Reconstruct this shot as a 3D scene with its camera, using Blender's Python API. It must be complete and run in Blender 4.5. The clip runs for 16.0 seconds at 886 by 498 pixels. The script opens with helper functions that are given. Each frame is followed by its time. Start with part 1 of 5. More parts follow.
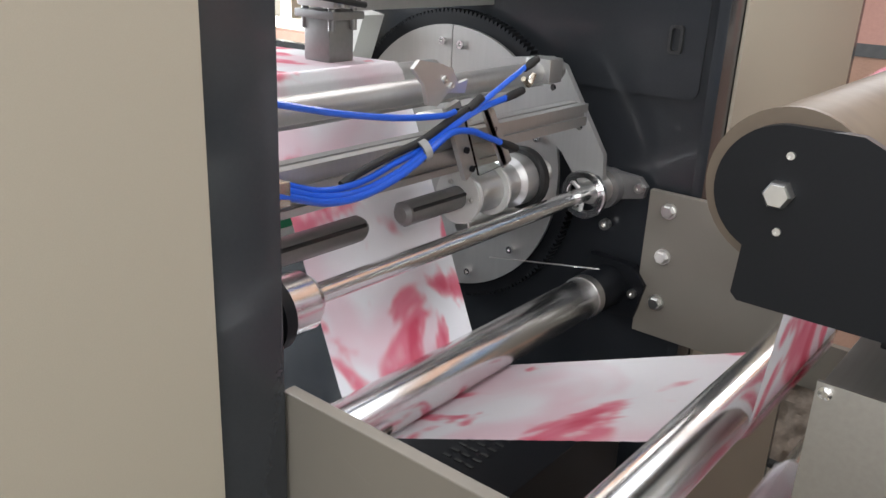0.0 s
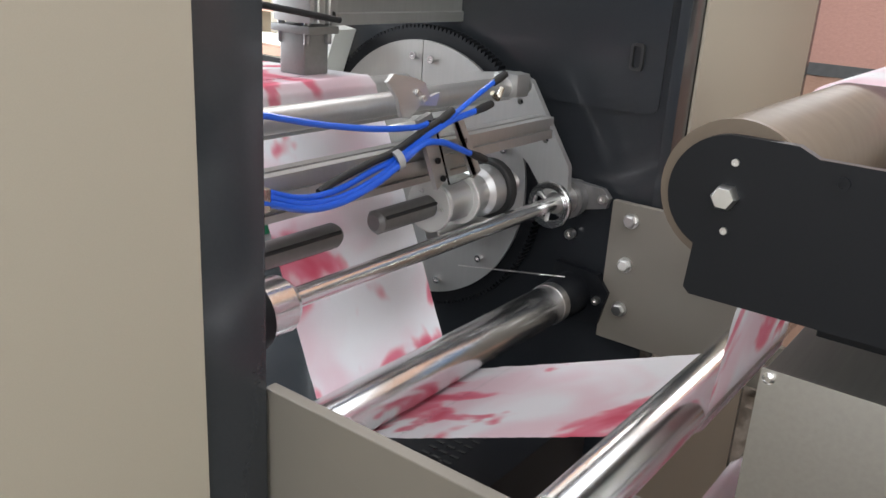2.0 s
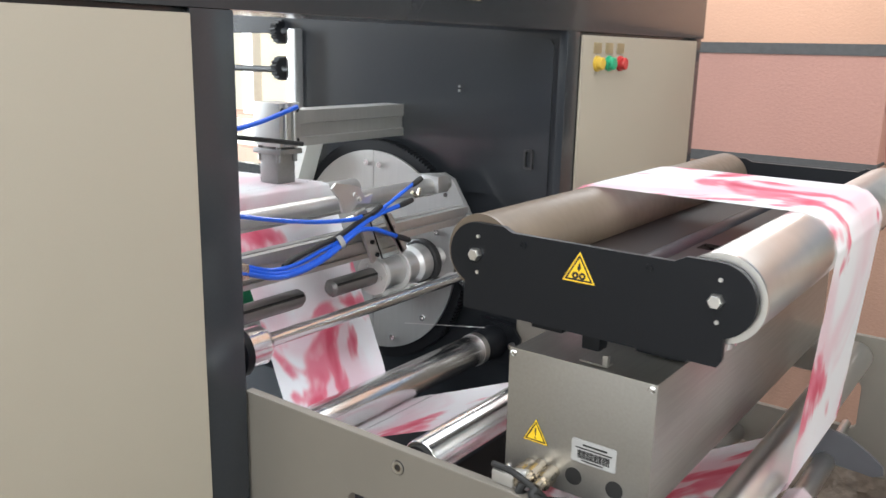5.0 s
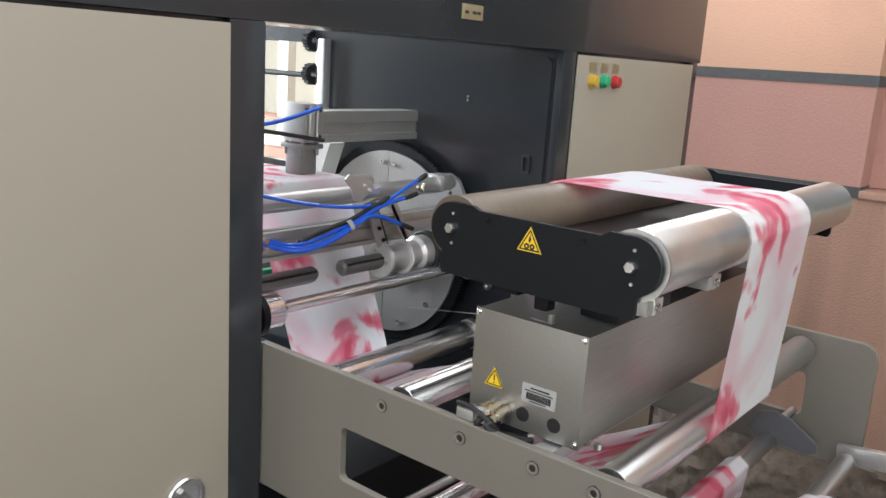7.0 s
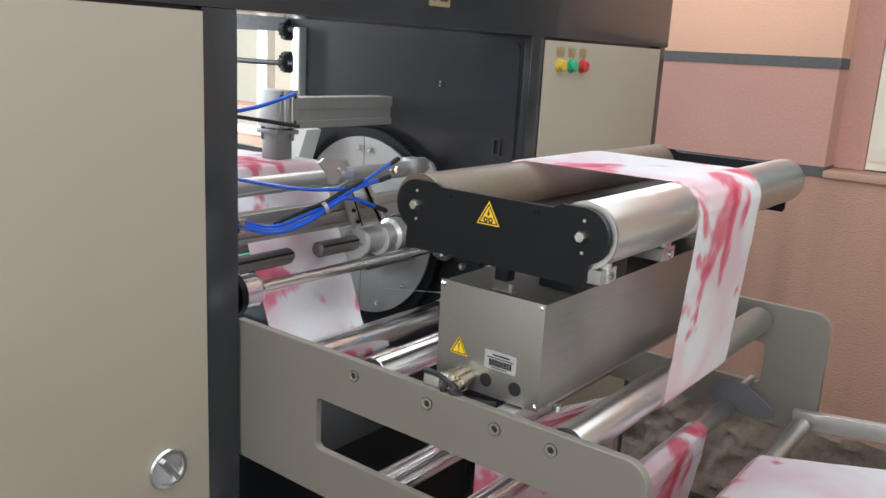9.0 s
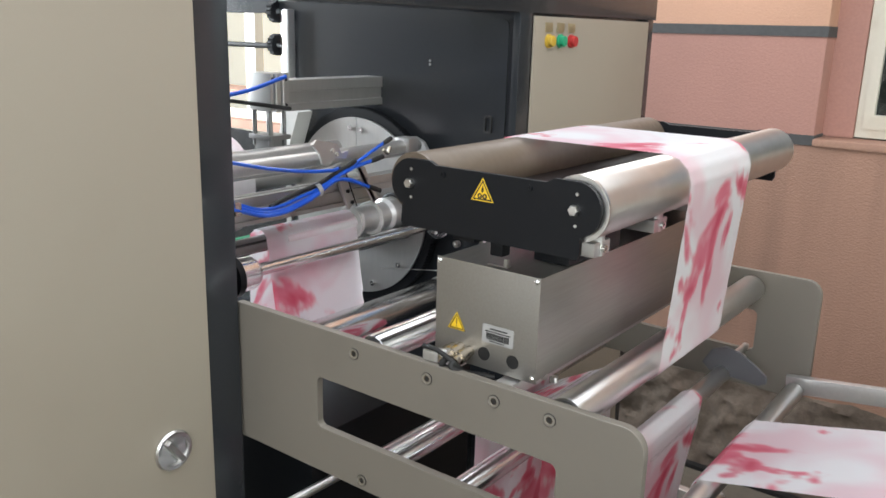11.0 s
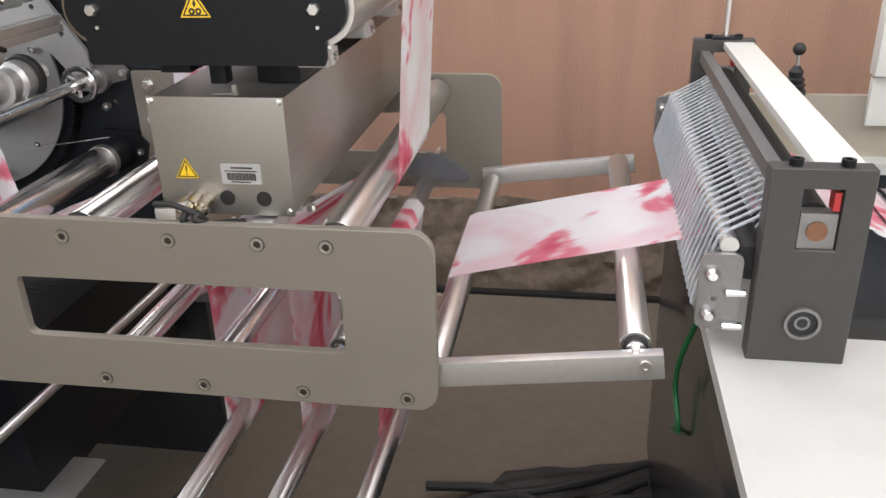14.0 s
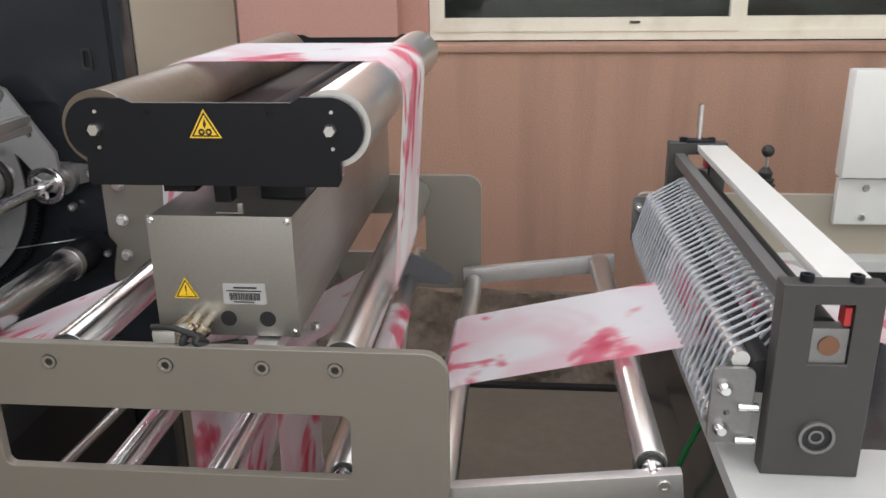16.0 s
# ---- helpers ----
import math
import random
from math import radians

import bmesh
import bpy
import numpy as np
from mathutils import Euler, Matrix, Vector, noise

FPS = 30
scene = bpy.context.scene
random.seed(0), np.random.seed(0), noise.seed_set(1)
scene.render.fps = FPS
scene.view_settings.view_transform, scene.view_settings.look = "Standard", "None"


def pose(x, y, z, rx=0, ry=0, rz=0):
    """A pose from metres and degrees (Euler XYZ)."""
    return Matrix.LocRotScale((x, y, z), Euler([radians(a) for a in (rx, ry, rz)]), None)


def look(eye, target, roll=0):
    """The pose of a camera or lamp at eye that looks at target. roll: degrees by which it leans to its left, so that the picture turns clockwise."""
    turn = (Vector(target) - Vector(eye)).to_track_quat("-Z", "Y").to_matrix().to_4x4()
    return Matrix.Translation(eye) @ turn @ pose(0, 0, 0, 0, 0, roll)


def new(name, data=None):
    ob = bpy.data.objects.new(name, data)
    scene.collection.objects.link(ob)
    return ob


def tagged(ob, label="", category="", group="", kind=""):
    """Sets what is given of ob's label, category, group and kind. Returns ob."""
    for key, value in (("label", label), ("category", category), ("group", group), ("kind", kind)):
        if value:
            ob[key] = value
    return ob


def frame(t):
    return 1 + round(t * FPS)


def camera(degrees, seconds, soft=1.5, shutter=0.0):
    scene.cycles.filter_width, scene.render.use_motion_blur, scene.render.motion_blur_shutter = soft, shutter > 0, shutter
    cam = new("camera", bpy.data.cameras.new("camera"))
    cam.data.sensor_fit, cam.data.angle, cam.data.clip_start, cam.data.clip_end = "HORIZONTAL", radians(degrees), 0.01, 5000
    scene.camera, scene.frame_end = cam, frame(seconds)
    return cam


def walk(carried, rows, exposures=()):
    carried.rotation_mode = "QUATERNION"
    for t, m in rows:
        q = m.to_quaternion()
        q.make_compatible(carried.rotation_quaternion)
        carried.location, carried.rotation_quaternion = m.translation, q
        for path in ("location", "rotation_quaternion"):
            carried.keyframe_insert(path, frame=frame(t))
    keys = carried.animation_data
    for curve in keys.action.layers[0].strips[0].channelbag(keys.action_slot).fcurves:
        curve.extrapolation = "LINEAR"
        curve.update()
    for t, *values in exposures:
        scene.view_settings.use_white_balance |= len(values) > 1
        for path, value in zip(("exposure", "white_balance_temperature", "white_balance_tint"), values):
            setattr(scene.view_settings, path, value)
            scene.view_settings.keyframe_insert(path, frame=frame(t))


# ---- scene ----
cam = camera(56.0, 16.0, shutter=0.3)
PATH = [
    (0, (0.53, -0.427, 1.36), (-0.641, 1.039, 0.668), 2.7),
    (0.5, (0.543, -0.43, 1.356), (-0.643, 1.031, 0.677), 2.5),
    (1, (0.553, -0.436, 1.36), (-0.622, 1.039, 0.692), 2.4),
    (1.5, (0.549, -0.45, 1.364), (-0.599, 1.05, 0.705), 2.9),
    (2, (0.551, -0.466, 1.365), (-0.565, 1.059, 0.708), 3.6),
    (2.5, (0.563, -0.509, 1.392), (-0.535, 1.037, 0.755), 3.0),
    (3, (0.739, -0.576, 1.453), (-0.42, 0.957, 0.9), 2.5),
    (3.5, (0.826, -0.641, 1.45), (-0.328, 0.91, 0.938), 3.1),
    (4, (0.832, -0.722, 1.47), (-0.26, 0.877, 0.968), 2.7),
    (4.5, (0.83, -0.752, 1.478), (-0.25, 0.862, 0.997), 1.4),
    (5, (0.921, -0.744, 1.469), (-0.239, 0.817, 1.001), 1.3),
    (5.2, (0.98, -0.73, 1.462), (-0.243, 0.782, 0.995), 2.0),
    (7.3, (1.117, -0.907, 1.471), (-0.089, 0.628, 1.031), 4.1),
    (7.5, (1.127, -0.917, 1.473), (-0.066, 0.627, 1.030), 4.1),
    (8, (1.152, -0.918, 1.467), (-0.027, 0.635, 1.020), 3.5),
    (8.5, (1.167, -0.907, 1.465), (-0.021, 0.636, 1.008), 3.1),
    (10.8, (1.18, -0.946, 1.447), (0.008, 0.607, 0.984), 2.4),
    (11, (1.181, -0.927, 1.463), (0.014, 0.617, 0.955), 1.6),
    (11.5, (1.17, -0.957, 1.449), (0.074, 0.626, 0.907), 1.5),
    (12, (1.143, -0.983, 1.424), (0.219, 0.664, 0.768), 0.8),
    (12.5, (1.134, -1.001, 1.382), (0.368, 0.645, 0.543), -0.4),
    (13, (1.148, -0.987, 1.369), (0.442, 0.654, 0.471), -0.9),
    (13.5, (1.072, -0.955, 1.38), (0.553, 0.776, 0.523), -1.7),
    (14, (0.985, -0.93, 1.382), (0.673, 0.865, 0.557), -1.7),
    (14.5, (0.937, -0.946, 1.413), (0.671, 0.884, 0.65), -0.0),
    (15, (0.974, -0.94, 1.441), (0.665, 0.927, 0.792), 0.6),
    (15.5, (0.984, -0.932, 1.44), (0.664, 0.941, 0.815), 0.2),
    (16, (0.89, -0.9, 1.423), (0.715, 0.982, 0.768), -0.7),
]
walk(cam, [(t, look(eye, aim, lean)) for t, eye, aim, lean in PATH], exposures=[(0.0, -0.16, 6600, 12), (2.5, -0.22, 6550, 11), (3.5, -0.40, 6450, 10), (5.0, 0.06, 6450, 10), (7.5, -0.43, 6400, 11), (8.0, -0.5, 6400, 11), (8.5, -0.36, 6400, 10), (11.0, -0.25, 6450, 10), (12.5, -0.3, 6650, 14), (14.5, -0.06, 6750, 15), (15.0, -0.22, 6650, 13), (16.0, -0.4, 6600, 13)])

FLOOR = -0.15

# ---- world and light ----
world = bpy.data.worlds.new("daylight")
scene.world = world
world.use_nodes = True
wn = world.node_tree
sky = wn.nodes.new("ShaderNodeTexSky")
sky.sky_type, sky.sun_disc = "NISHITA", False
sky.sun_elevation, sky.sun_rotation = radians(48), radians(150)
wn.nodes["Background"].inputs["Strength"].default_value = 0.12
wn.links.new(sky.outputs[0], wn.nodes["Background"].inputs["Color"])


def lamp_area(name, m, sx, sy, watts, colour):
    data = bpy.data.lights.new(name, "AREA")
    data.shape, data.size, data.size_y, data.energy, data.color = "RECTANGLE", sx, sy, watts, colour
    ob = new(name, data)
    ob.matrix_world = m
    return ob


DAY = (0.96, 0.98, 1.0)
COOL = (0.86, 0.94, 1.0)
lamp_area("window_light_back", look((1.3, -3.42, 2.35), (0.9, 0, 0.9)), 3.2, 1.1, 90, DAY)
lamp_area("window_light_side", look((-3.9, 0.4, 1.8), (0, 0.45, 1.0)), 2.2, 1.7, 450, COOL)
lamp_area("window_light_right", look((4.9, -0.6, 2.2), (0, 0.3, 0.9)), 2.4, 1.2, 95, (0.95, 1.0, 0.90))
# Added overhead fill, no known skylight: brightens cabinet interior and roller reflections.
lamp_area("added_overhead_light", look((0.7, -0.4, 3.38), (0.7, -0.399, 0)), 3.8, 4.0, 140, DAY)
# Added backlight high in the north wall, for pale roller reflections.
lamp_area("added_high_fill_north", look((-0.62, 2.16, 2.55), (-0.2, 0.4, 0.9)), 1.8, 1.0, 42, DAY)


# ---- materials ----
def mat(name, colour, rough=0.5, metal=0.0, grain=0.0, scale=40.0, stain=0.0, stain_scale=4.0, bump=0.0,
        stretch=(1, 1, 1), rough_var=0.0, coat=0.0, dirt=None, aniso=0.0, spec=0.5, streak=0.0):
    """A painted, metal or mineral surface: fine grain and broad stains in colour and gloss."""
    m = bpy.data.materials.new(name)
    m.use_nodes = True
    nt = m.node_tree
    b = nt.nodes["Principled BSDF"]
    b.inputs["Base Color"].default_value = (*colour, 1)
    b.inputs["Roughness"].default_value = rough
    b.inputs["Metallic"].default_value = metal
    b.inputs["Coat Weight"].default_value = coat
    b.inputs["Specular IOR Level"].default_value = spec
    b.inputs["Anisotropic"].default_value = aniso
    co = nt.nodes.new("ShaderNodeTexCoord")
    mp = nt.nodes.new("ShaderNodeMapping")
    mp.inputs["Scale"].default_value = stretch
    nt.links.new(co.outputs["Object"], mp.inputs["Vector"])
    n1 = nt.nodes.new("ShaderNodeTexNoise")
    n1.inputs["Scale"].default_value, n1.inputs["Detail"].default_value = scale, 6
    n2 = nt.nodes.new("ShaderNodeTexNoise")
    n2.inputs["Scale"].default_value, n2.inputs["Detail"].default_value = stain_scale, 5
    nt.links.new(mp.outputs[0], n1.inputs["Vector"])
    nt.links.new(co.outputs["Object"], n2.inputs["Vector"])
    other = dirt or tuple(c * 0.6 for c in colour)
    mix1 = nt.nodes.new("ShaderNodeMix")
    mix1.data_type = "RGBA"
    mix1.inputs["A"].default_value, mix1.inputs["B"].default_value = (*colour, 1), (*[c * (1 - grain) for c in colour], 1)
    nt.links.new(n1.outputs["Fac"], mix1.inputs["Factor"])
    ramp = nt.nodes.new("ShaderNodeMapRange")
    ramp.inputs["From Min"].default_value, ramp.inputs["From Max"].default_value = 0.5, 0.75
    ramp.inputs["To Max"].default_value = stain
    nt.links.new(n2.outputs["Fac"], ramp.inputs["Value"])
    mix2 = nt.nodes.new("ShaderNodeMix")
    mix2.data_type = "RGBA"
    mix2.inputs["B"].default_value = (*other, 1)
    nt.links.new(mix1.outputs["Result"], mix2.inputs["A"])
    nt.links.new(ramp.outputs[0], mix2.inputs["Factor"])
    colour_out = mix2.outputs["Result"]
    if streak:
        m3 = nt.nodes.new("ShaderNodeMapping")
        m3.inputs["Scale"].default_value = (9, 9, 0.7)
        nt.links.new(co.outputs["Object"], m3.inputs["Vector"])
        n3 = nt.nodes.new("ShaderNodeTexNoise")
        n3.inputs["Scale"].default_value, n3.inputs["Detail"].default_value = 1.0, 7
        nt.links.new(m3.outputs[0], n3.inputs["Vector"])
        r3 = nt.nodes.new("ShaderNodeMapRange")
        r3.inputs["From Min"].default_value, r3.inputs["From Max"].default_value, r3.inputs["To Max"].default_value = 0.45, 0.78, streak
        nt.links.new(n3.outputs["Fac"], r3.inputs["Value"])
        mix3 = nt.nodes.new("ShaderNodeMix")
        mix3.data_type = "RGBA"
        mix3.inputs["B"].default_value = (*[c * 0.55 for c in other], 1)
        nt.links.new(colour_out, mix3.inputs["A"])
        nt.links.new(r3.outputs[0], mix3.inputs["Factor"])
        colour_out = mix3.outputs["Result"]
    nt.links.new(colour_out, b.inputs["Base Color"])
    if rough_var:
        rr = nt.nodes.new("ShaderNodeMapRange")
        rr.inputs["To Min"].default_value, rr.inputs["To Max"].default_value = max(0.02, rough - rough_var), rough + rough_var
        nt.links.new(n1.outputs["Fac"], rr.inputs["Value"])
        nt.links.new(rr.outputs[0], b.inputs["Roughness"])
    if bump:
        bp = nt.nodes.new("ShaderNodeBump")
        bp.inputs["Strength"].default_value, bp.inputs["Distance"].default_value = bump, 0.004
        nt.links.new(n1.outputs["Fac"], bp.inputs["Height"])
        nt.links.new(bp.outputs[0], b.inputs["Normal"])
    return m


BEIGE = mat("beige_powder_coat", (0.318, 0.281, 0.226), 0.5, grain=0.08, scale=900, stain=0.4, stain_scale=2.2, bump=0.05, dirt=(0.262, 0.225, 0.175), rough_var=0.06)
PLATE = mat("champagne_paint", (0.198, 0.180, 0.151), 0.42, grain=0.06, scale=700, stain=0.2, stain_scale=6, bump=0.03, metal=0.15)
DISC = mat("ground_steel", (0.52, 0.515, 0.50), 0.40, 0.8, grain=0.12, scale=140, stretch=(1, 1, 0.08), rough_var=0.06, stain=0.25, stain_scale=7)
DARK = mat("dark_grey_enamel", (0.025, 0.028, 0.032), 0.24, grain=0.2, scale=300, stain=0.4, stain_scale=5, rough_var=0.06, coat=0.2)
BLACK = mat("black_anodised", (0.008, 0.009, 0.011), 0.42, grain=0.3, scale=500, stain=0.2, stain_scale=8, rough_var=0.06, spec=0.22)
STEEL = mat("polished_steel", (0.70, 0.69, 0.665), 0.31, 1.0, grain=0.12, scale=60, stretch=(1, 0.06, 1), rough_var=0.06, stain=0.2, stain_scale=14)
CHROME = mat("chrome", (0.82, 0.82, 0.815), 0.22, 1.0, grain=0.05, scale=50, stain=0.15, stain_scale=20, rough_var=0.03)
ALU = mat("satin_aluminium", (0.68, 0.68, 0.67), 0.38, 0.9, grain=0.12, scale=120, stretch=(1, 0.05, 1), rough_var=0.07, stain=0.2, stain_scale=6)
GUIDESTEEL = mat("fine_turned_steel", (0.66, 0.645, 0.61), 0.33, 1.0, grain=0.14, scale=9, stretch=(0.0015, 3, 0.0015), stain=0.3, stain_scale=9)
BRUSH = mat("brushed_box_metal", (0.39, 0.375, 0.345), 0.38, 0.85, grain=0.15, scale=260, stretch=(1, 0.04, 1), rough_var=0.08, stain=0.2, stain_scale=5)
BROWN = mat("brown_rubber", (0.128, 0.098, 0.070), 0.45, grain=0.25, scale=90, stain=0.5, stain_scale=9, dirt=(0.165, 0.125, 0.088), rough_var=0.1)
RUBBER = mat("black_rubber", (0.012, 0.012, 0.012), 0.6, grain=0.3, scale=200)
BLUE = mat("blue_hose", (0.010, 0.10, 0.62), 0.3, grain=0.1, scale=100, coat=0.3)
NICKEL = mat("nickel_fitting", (0.55, 0.50, 0.42), 0.25, 1.0, grain=0.1, scale=200)
YELLOW = mat("sticker_yellow", (0.80, 0.52, 0.02), 0.4, grain=0.06, scale=300)
INK = mat("sticker_black", (0.012, 0.012, 0.012), 0.45, grain=0.1, scale=300)
LABELW = mat("label_white", (0.36, 0.36, 0.35), 0.45, grain=0.06, scale=300)
WHITEP = mat("white_enamel", (0.62, 0.62, 0.59), 0.35, grain=0.05, scale=400, stain=0.3, stain_scale=7, dirt=(0.50, 0.47, 0.42))
RED = mat("red_button", (0.42, 0.03, 0.03), 0.35)
GREEN = mat("green_button", (0.02, 0.30, 0.15), 0.3)
AMBER = mat("yellow_button", (0.50, 0.33, 0.04), 0.35)
BRASS = mat("brass_tag", (0.40, 0.33, 0.20), 0.4, 0.6, grain=0.1, scale=300)
ENAMEL = mat("scuffed_enamel", (0.47, 0.475, 0.46), 0.4, grain=0.08, scale=220, stain=0.45, stain_scale=9, bump=0.08, dirt=(0.36, 0.35, 0.32))
STONE_PINK = mat("pink_stucco", (0.405, 0.236, 0.168), 0.85, grain=0.22, scale=130, stain=0.55, stain_scale=1.6, bump=0.7, dirt=(0.30, 0.18, 0.135), streak=0.45)
STONE_LIGHT = mat("apricot_stucco", (0.56, 0.325, 0.22), 0.85, grain=0.15, scale=130, stain=0.4, stain_scale=1.5, bump=0.4)
STONE_ROSE = mat("rose_stucco", (0.44, 0.235, 0.19), 0.85, grain=0.2, scale=110, stain=0.5, stain_scale=2.2, bump=0.4, dirt=(0.34, 0.185, 0.155))
BAND = mat("grey_band", (0.085, 0.085, 0.085), 0.8, grain=0.4, scale=60, bump=0.3)
CONCRETE = mat("dusty_concrete", (0.158, 0.134, 0.106), 0.8, grain=0.3, scale=25, stain=0.6, stain_scale=2.2, bump=0.3, dirt=(0.11, 0.09, 0.07))
RUBBLE = mat("crumbled_mortar", (0.20, 0.155, 0.12), 0.95, grain=0.6, scale=45, stain=0.7, stain_scale=6, bump=1.0, dirt=(0.10, 0.075, 0.06))
PLASTER = mat("grey_white_plaster", (0.62, 0.60, 0.56), 0.85, grain=0.08, scale=60, stain=0.3, stain_scale=1.2, bump=0.2)
WINDOWF = mat("cream_window_frame", (0.66, 0.62, 0.52), 0.4, grain=0.08, scale=120, stain=0.4, stain_scale=9, dirt=(0.42, 0.36, 0.26))
# Outdoor dimness is put into this near-black colour; the scene is daylit.
DIM_OUTSIDE = mat("dark_outside", (0.016, 0.02, 0.016), 0.9, grain=0.7, scale=6, stain=0.8, stain_scale=3, dirt=(0.05, 0.06, 0.045))


def glass_mat():
    m = bpy.data.materials.new("window_glass")
    m.use_nodes = True
    b = m.node_tree.nodes["Principled BSDF"]
    b.inputs["Transmission Weight"].default_value = 1.0
    b.inputs["Roughness"].default_value = 0.02
    b.inputs["IOR"].default_value = 1.45
    b.inputs["Base Color"].default_value = (0.9, 0.95, 0.93, 1)
    return m


GLASS = glass_mat()
ACRYLIC = glass_mat()
ACRYLIC.name = "clear_acrylic"

REPEAT = 0.610


def paper_mat():
    """White tissue with a soft red and pink watercolour print that repeats along the web."""
    m = bpy.data.materials.new("printed_tissue")
    m.use_nodes = True
    nt = m.node_tree
    b = nt.nodes["Principled BSDF"]
    b.inputs["Roughness"].default_value = 0.8
    uv = nt.nodes.new("ShaderNodeUVMap")
    uv.uv_map = "print"
    sep = nt.nodes.new("ShaderNodeSeparateXYZ")
    nt.links.new(uv.outputs[0], sep.inputs[0])

    def math_node(op, a, b_=None):
        n = nt.nodes.new("ShaderNodeMath")
        n.operation = op
        for k, v in enumerate((a, b_)):
            if v is None:
                continue
            if isinstance(v, (int, float)):
                n.inputs[k].default_value = v
            else:
                nt.links.new(v, n.inputs[k])
        return n.outputs[0]

    ang = math_node("MULTIPLY", sep.outputs["X"], 2 * math.pi)
    r = REPEAT / (2 * math.pi)
    comb = nt.nodes.new("ShaderNodeCombineXYZ")
    nt.links.new(math_node("MULTIPLY", math_node("COSINE", ang), r), comb.inputs["X"])
    nt.links.new(math_node("MULTIPLY", math_node("SINE", ang), r), comb.inputs["Y"])
    nt.links.new(sep.outputs["Y"], comb.inputs["Z"])
    def noise_node(scale, detail, offset, distort=0.0):
        mp = nt.nodes.new("ShaderNodeMapping")
        mp.inputs["Location"].default_value = offset
        nt.links.new(comb.outputs[0], mp.inputs["Vector"])
        n = nt.nodes.new("ShaderNodeTexNoise")
        n.inputs["Scale"].default_value, n.inputs["Detail"].default_value, n.inputs["Distortion"].default_value = scale, detail, distort
        nt.links.new(mp.outputs[0], n.inputs["Vector"])
        return n.outputs["Fac"]

    def span(fac, lo, hi):
        n = nt.nodes.new("ShaderNodeMapRange")
        n.interpolation_type = "SMOOTHSTEP"
        n.inputs["From Min"].default_value, n.inputs["From Max"].default_value = lo, hi
        nt.links.new(fac, n.inputs["Value"])
        return n.outputs[0]

    def over(under, tint, fac):
        n = nt.nodes.new("ShaderNodeMix")
        n.data_type = "RGBA"
        if under is None:
            n.inputs["A"].default_value = (0.87, 0.86, 0.875, 1)
        else:
            nt.links.new(under, n.inputs["A"])
        n.inputs["B"].default_value = (*tint, 1)
        nt.links.new(fac, n.inputs["Factor"])
        return n.outputs["Result"]

    wash = math_node("MULTIPLY", span(noise_node(5.0, 2.5, (3.1, 0.7, 0.0), 0.5), 0.42, 0.66), 0.5)
    colour = over(None, (0.80, 0.42, 0.50), wash)
    blot = math_node("MULTIPLY", span(noise_node(6.2, 3.0, (0.3, 5.2, 1.0), 0.75), 0.53, 0.58), span(noise_node(30, 4, (9, 1, 0)), 0.15, 0.5))
    colour = over(colour, (0.76, 0.15, 0.23), math_node("MULTIPLY", blot, 0.85))
    deep = math_node("MULTIPLY", span(noise_node(6.2, 3.0, (0.3, 5.2, 1.0), 0.75), 0.575, 0.67), 0.8)
    colour = over(colour, (0.66, 0.065, 0.125), deep)
    nt.links.new(colour, b.inputs["Base Color"])
    tr = nt.nodes.new("ShaderNodeBsdfTranslucent")
    nt.links.new(colour, tr.inputs["Color"])
    mx = nt.nodes.new("ShaderNodeMixShader")
    mx.inputs[0].default_value = 0.48
    nt.links.new(b.outputs[0], mx.inputs[1])
    nt.links.new(tr.outputs[0], mx.inputs[2])
    nt.links.new(mx.outputs[0], nt.nodes["Material Output"].inputs["Surface"])
    return m


PAPER = paper_mat()
WASTE = mat("crumpled_print", (0.55, 0.50, 0.50), 0.85, grain=0.3, scale=14, stain=1.0, stain_scale=7, dirt=(0.50, 0.10, 0.16))
CYLGREY = mat("dull_cast_metal", (0.27, 0.265, 0.26), 0.4, 0.7, grain=0.2, scale=150, stain=0.3, stain_scale=9)
PLAINPAPER = mat("white_tissue", (0.78, 0.77, 0.77), 0.8, grain=0.06, scale=80, stain=0.5, stain_scale=5, dirt=(0.72, 0.35, 0.42))


# ---- mesh helpers: all coordinates are the place's own; part() moves them to the thing's origin ----
def thing(name, at, label, category, group="", kind=""):
    ob = new(name)
    ob.location = at
    ob.empty_display_size = 0.05
    return tagged(ob, label, category, group, kind)


def origin_of(ob):
    v = Vector((0, 0, 0))
    while ob:
        v = v + ob.location
        ob = ob.parent
    return v


def finish(name, bm, material, smooth=0.6):
    bmesh.ops.recalc_face_normals(bm, faces=bm.faces)
    me = bpy.data.meshes.new(name)
    bm.to_mesh(me)
    bm.free()
    me.materials.append(material)
    if smooth:
        me.shade_smooth()
        me.set_sharp_from_angle(angle=smooth)
    return me


def part(name, bm, material, parent, label="", at=None):
    """ONE mesh object under a thing or part; at: its own origin, for parts that turn."""
    o = Vector(at) if at is not None else origin_of(parent)
    bm.transform(Matrix.Translation(-o))
    ob = new(name, finish(name, bm, material))
    ob.parent = parent
    ob.location = o - origin_of(parent)
    return tagged(ob, label)


def solid(name, bm, material, label, category="", group="", kind="", at=None):
    """A thing that is one mesh."""
    o = Vector(at) if at is not None else Vector((0, 0, 0))
    bm.transform(Matrix.Translation(-o))
    ob = new(name, finish(name, bm, material))
    ob.location = o
    return tagged(ob, label, category, group, kind)


def join(*bms):
    out = bmesh.new()
    for b in bms:
        me = bpy.data.meshes.new("tmp")
        b.to_mesh(me)
        b.free()
        out.from_mesh(me)
        bpy.data.meshes.remove(me)
    return out


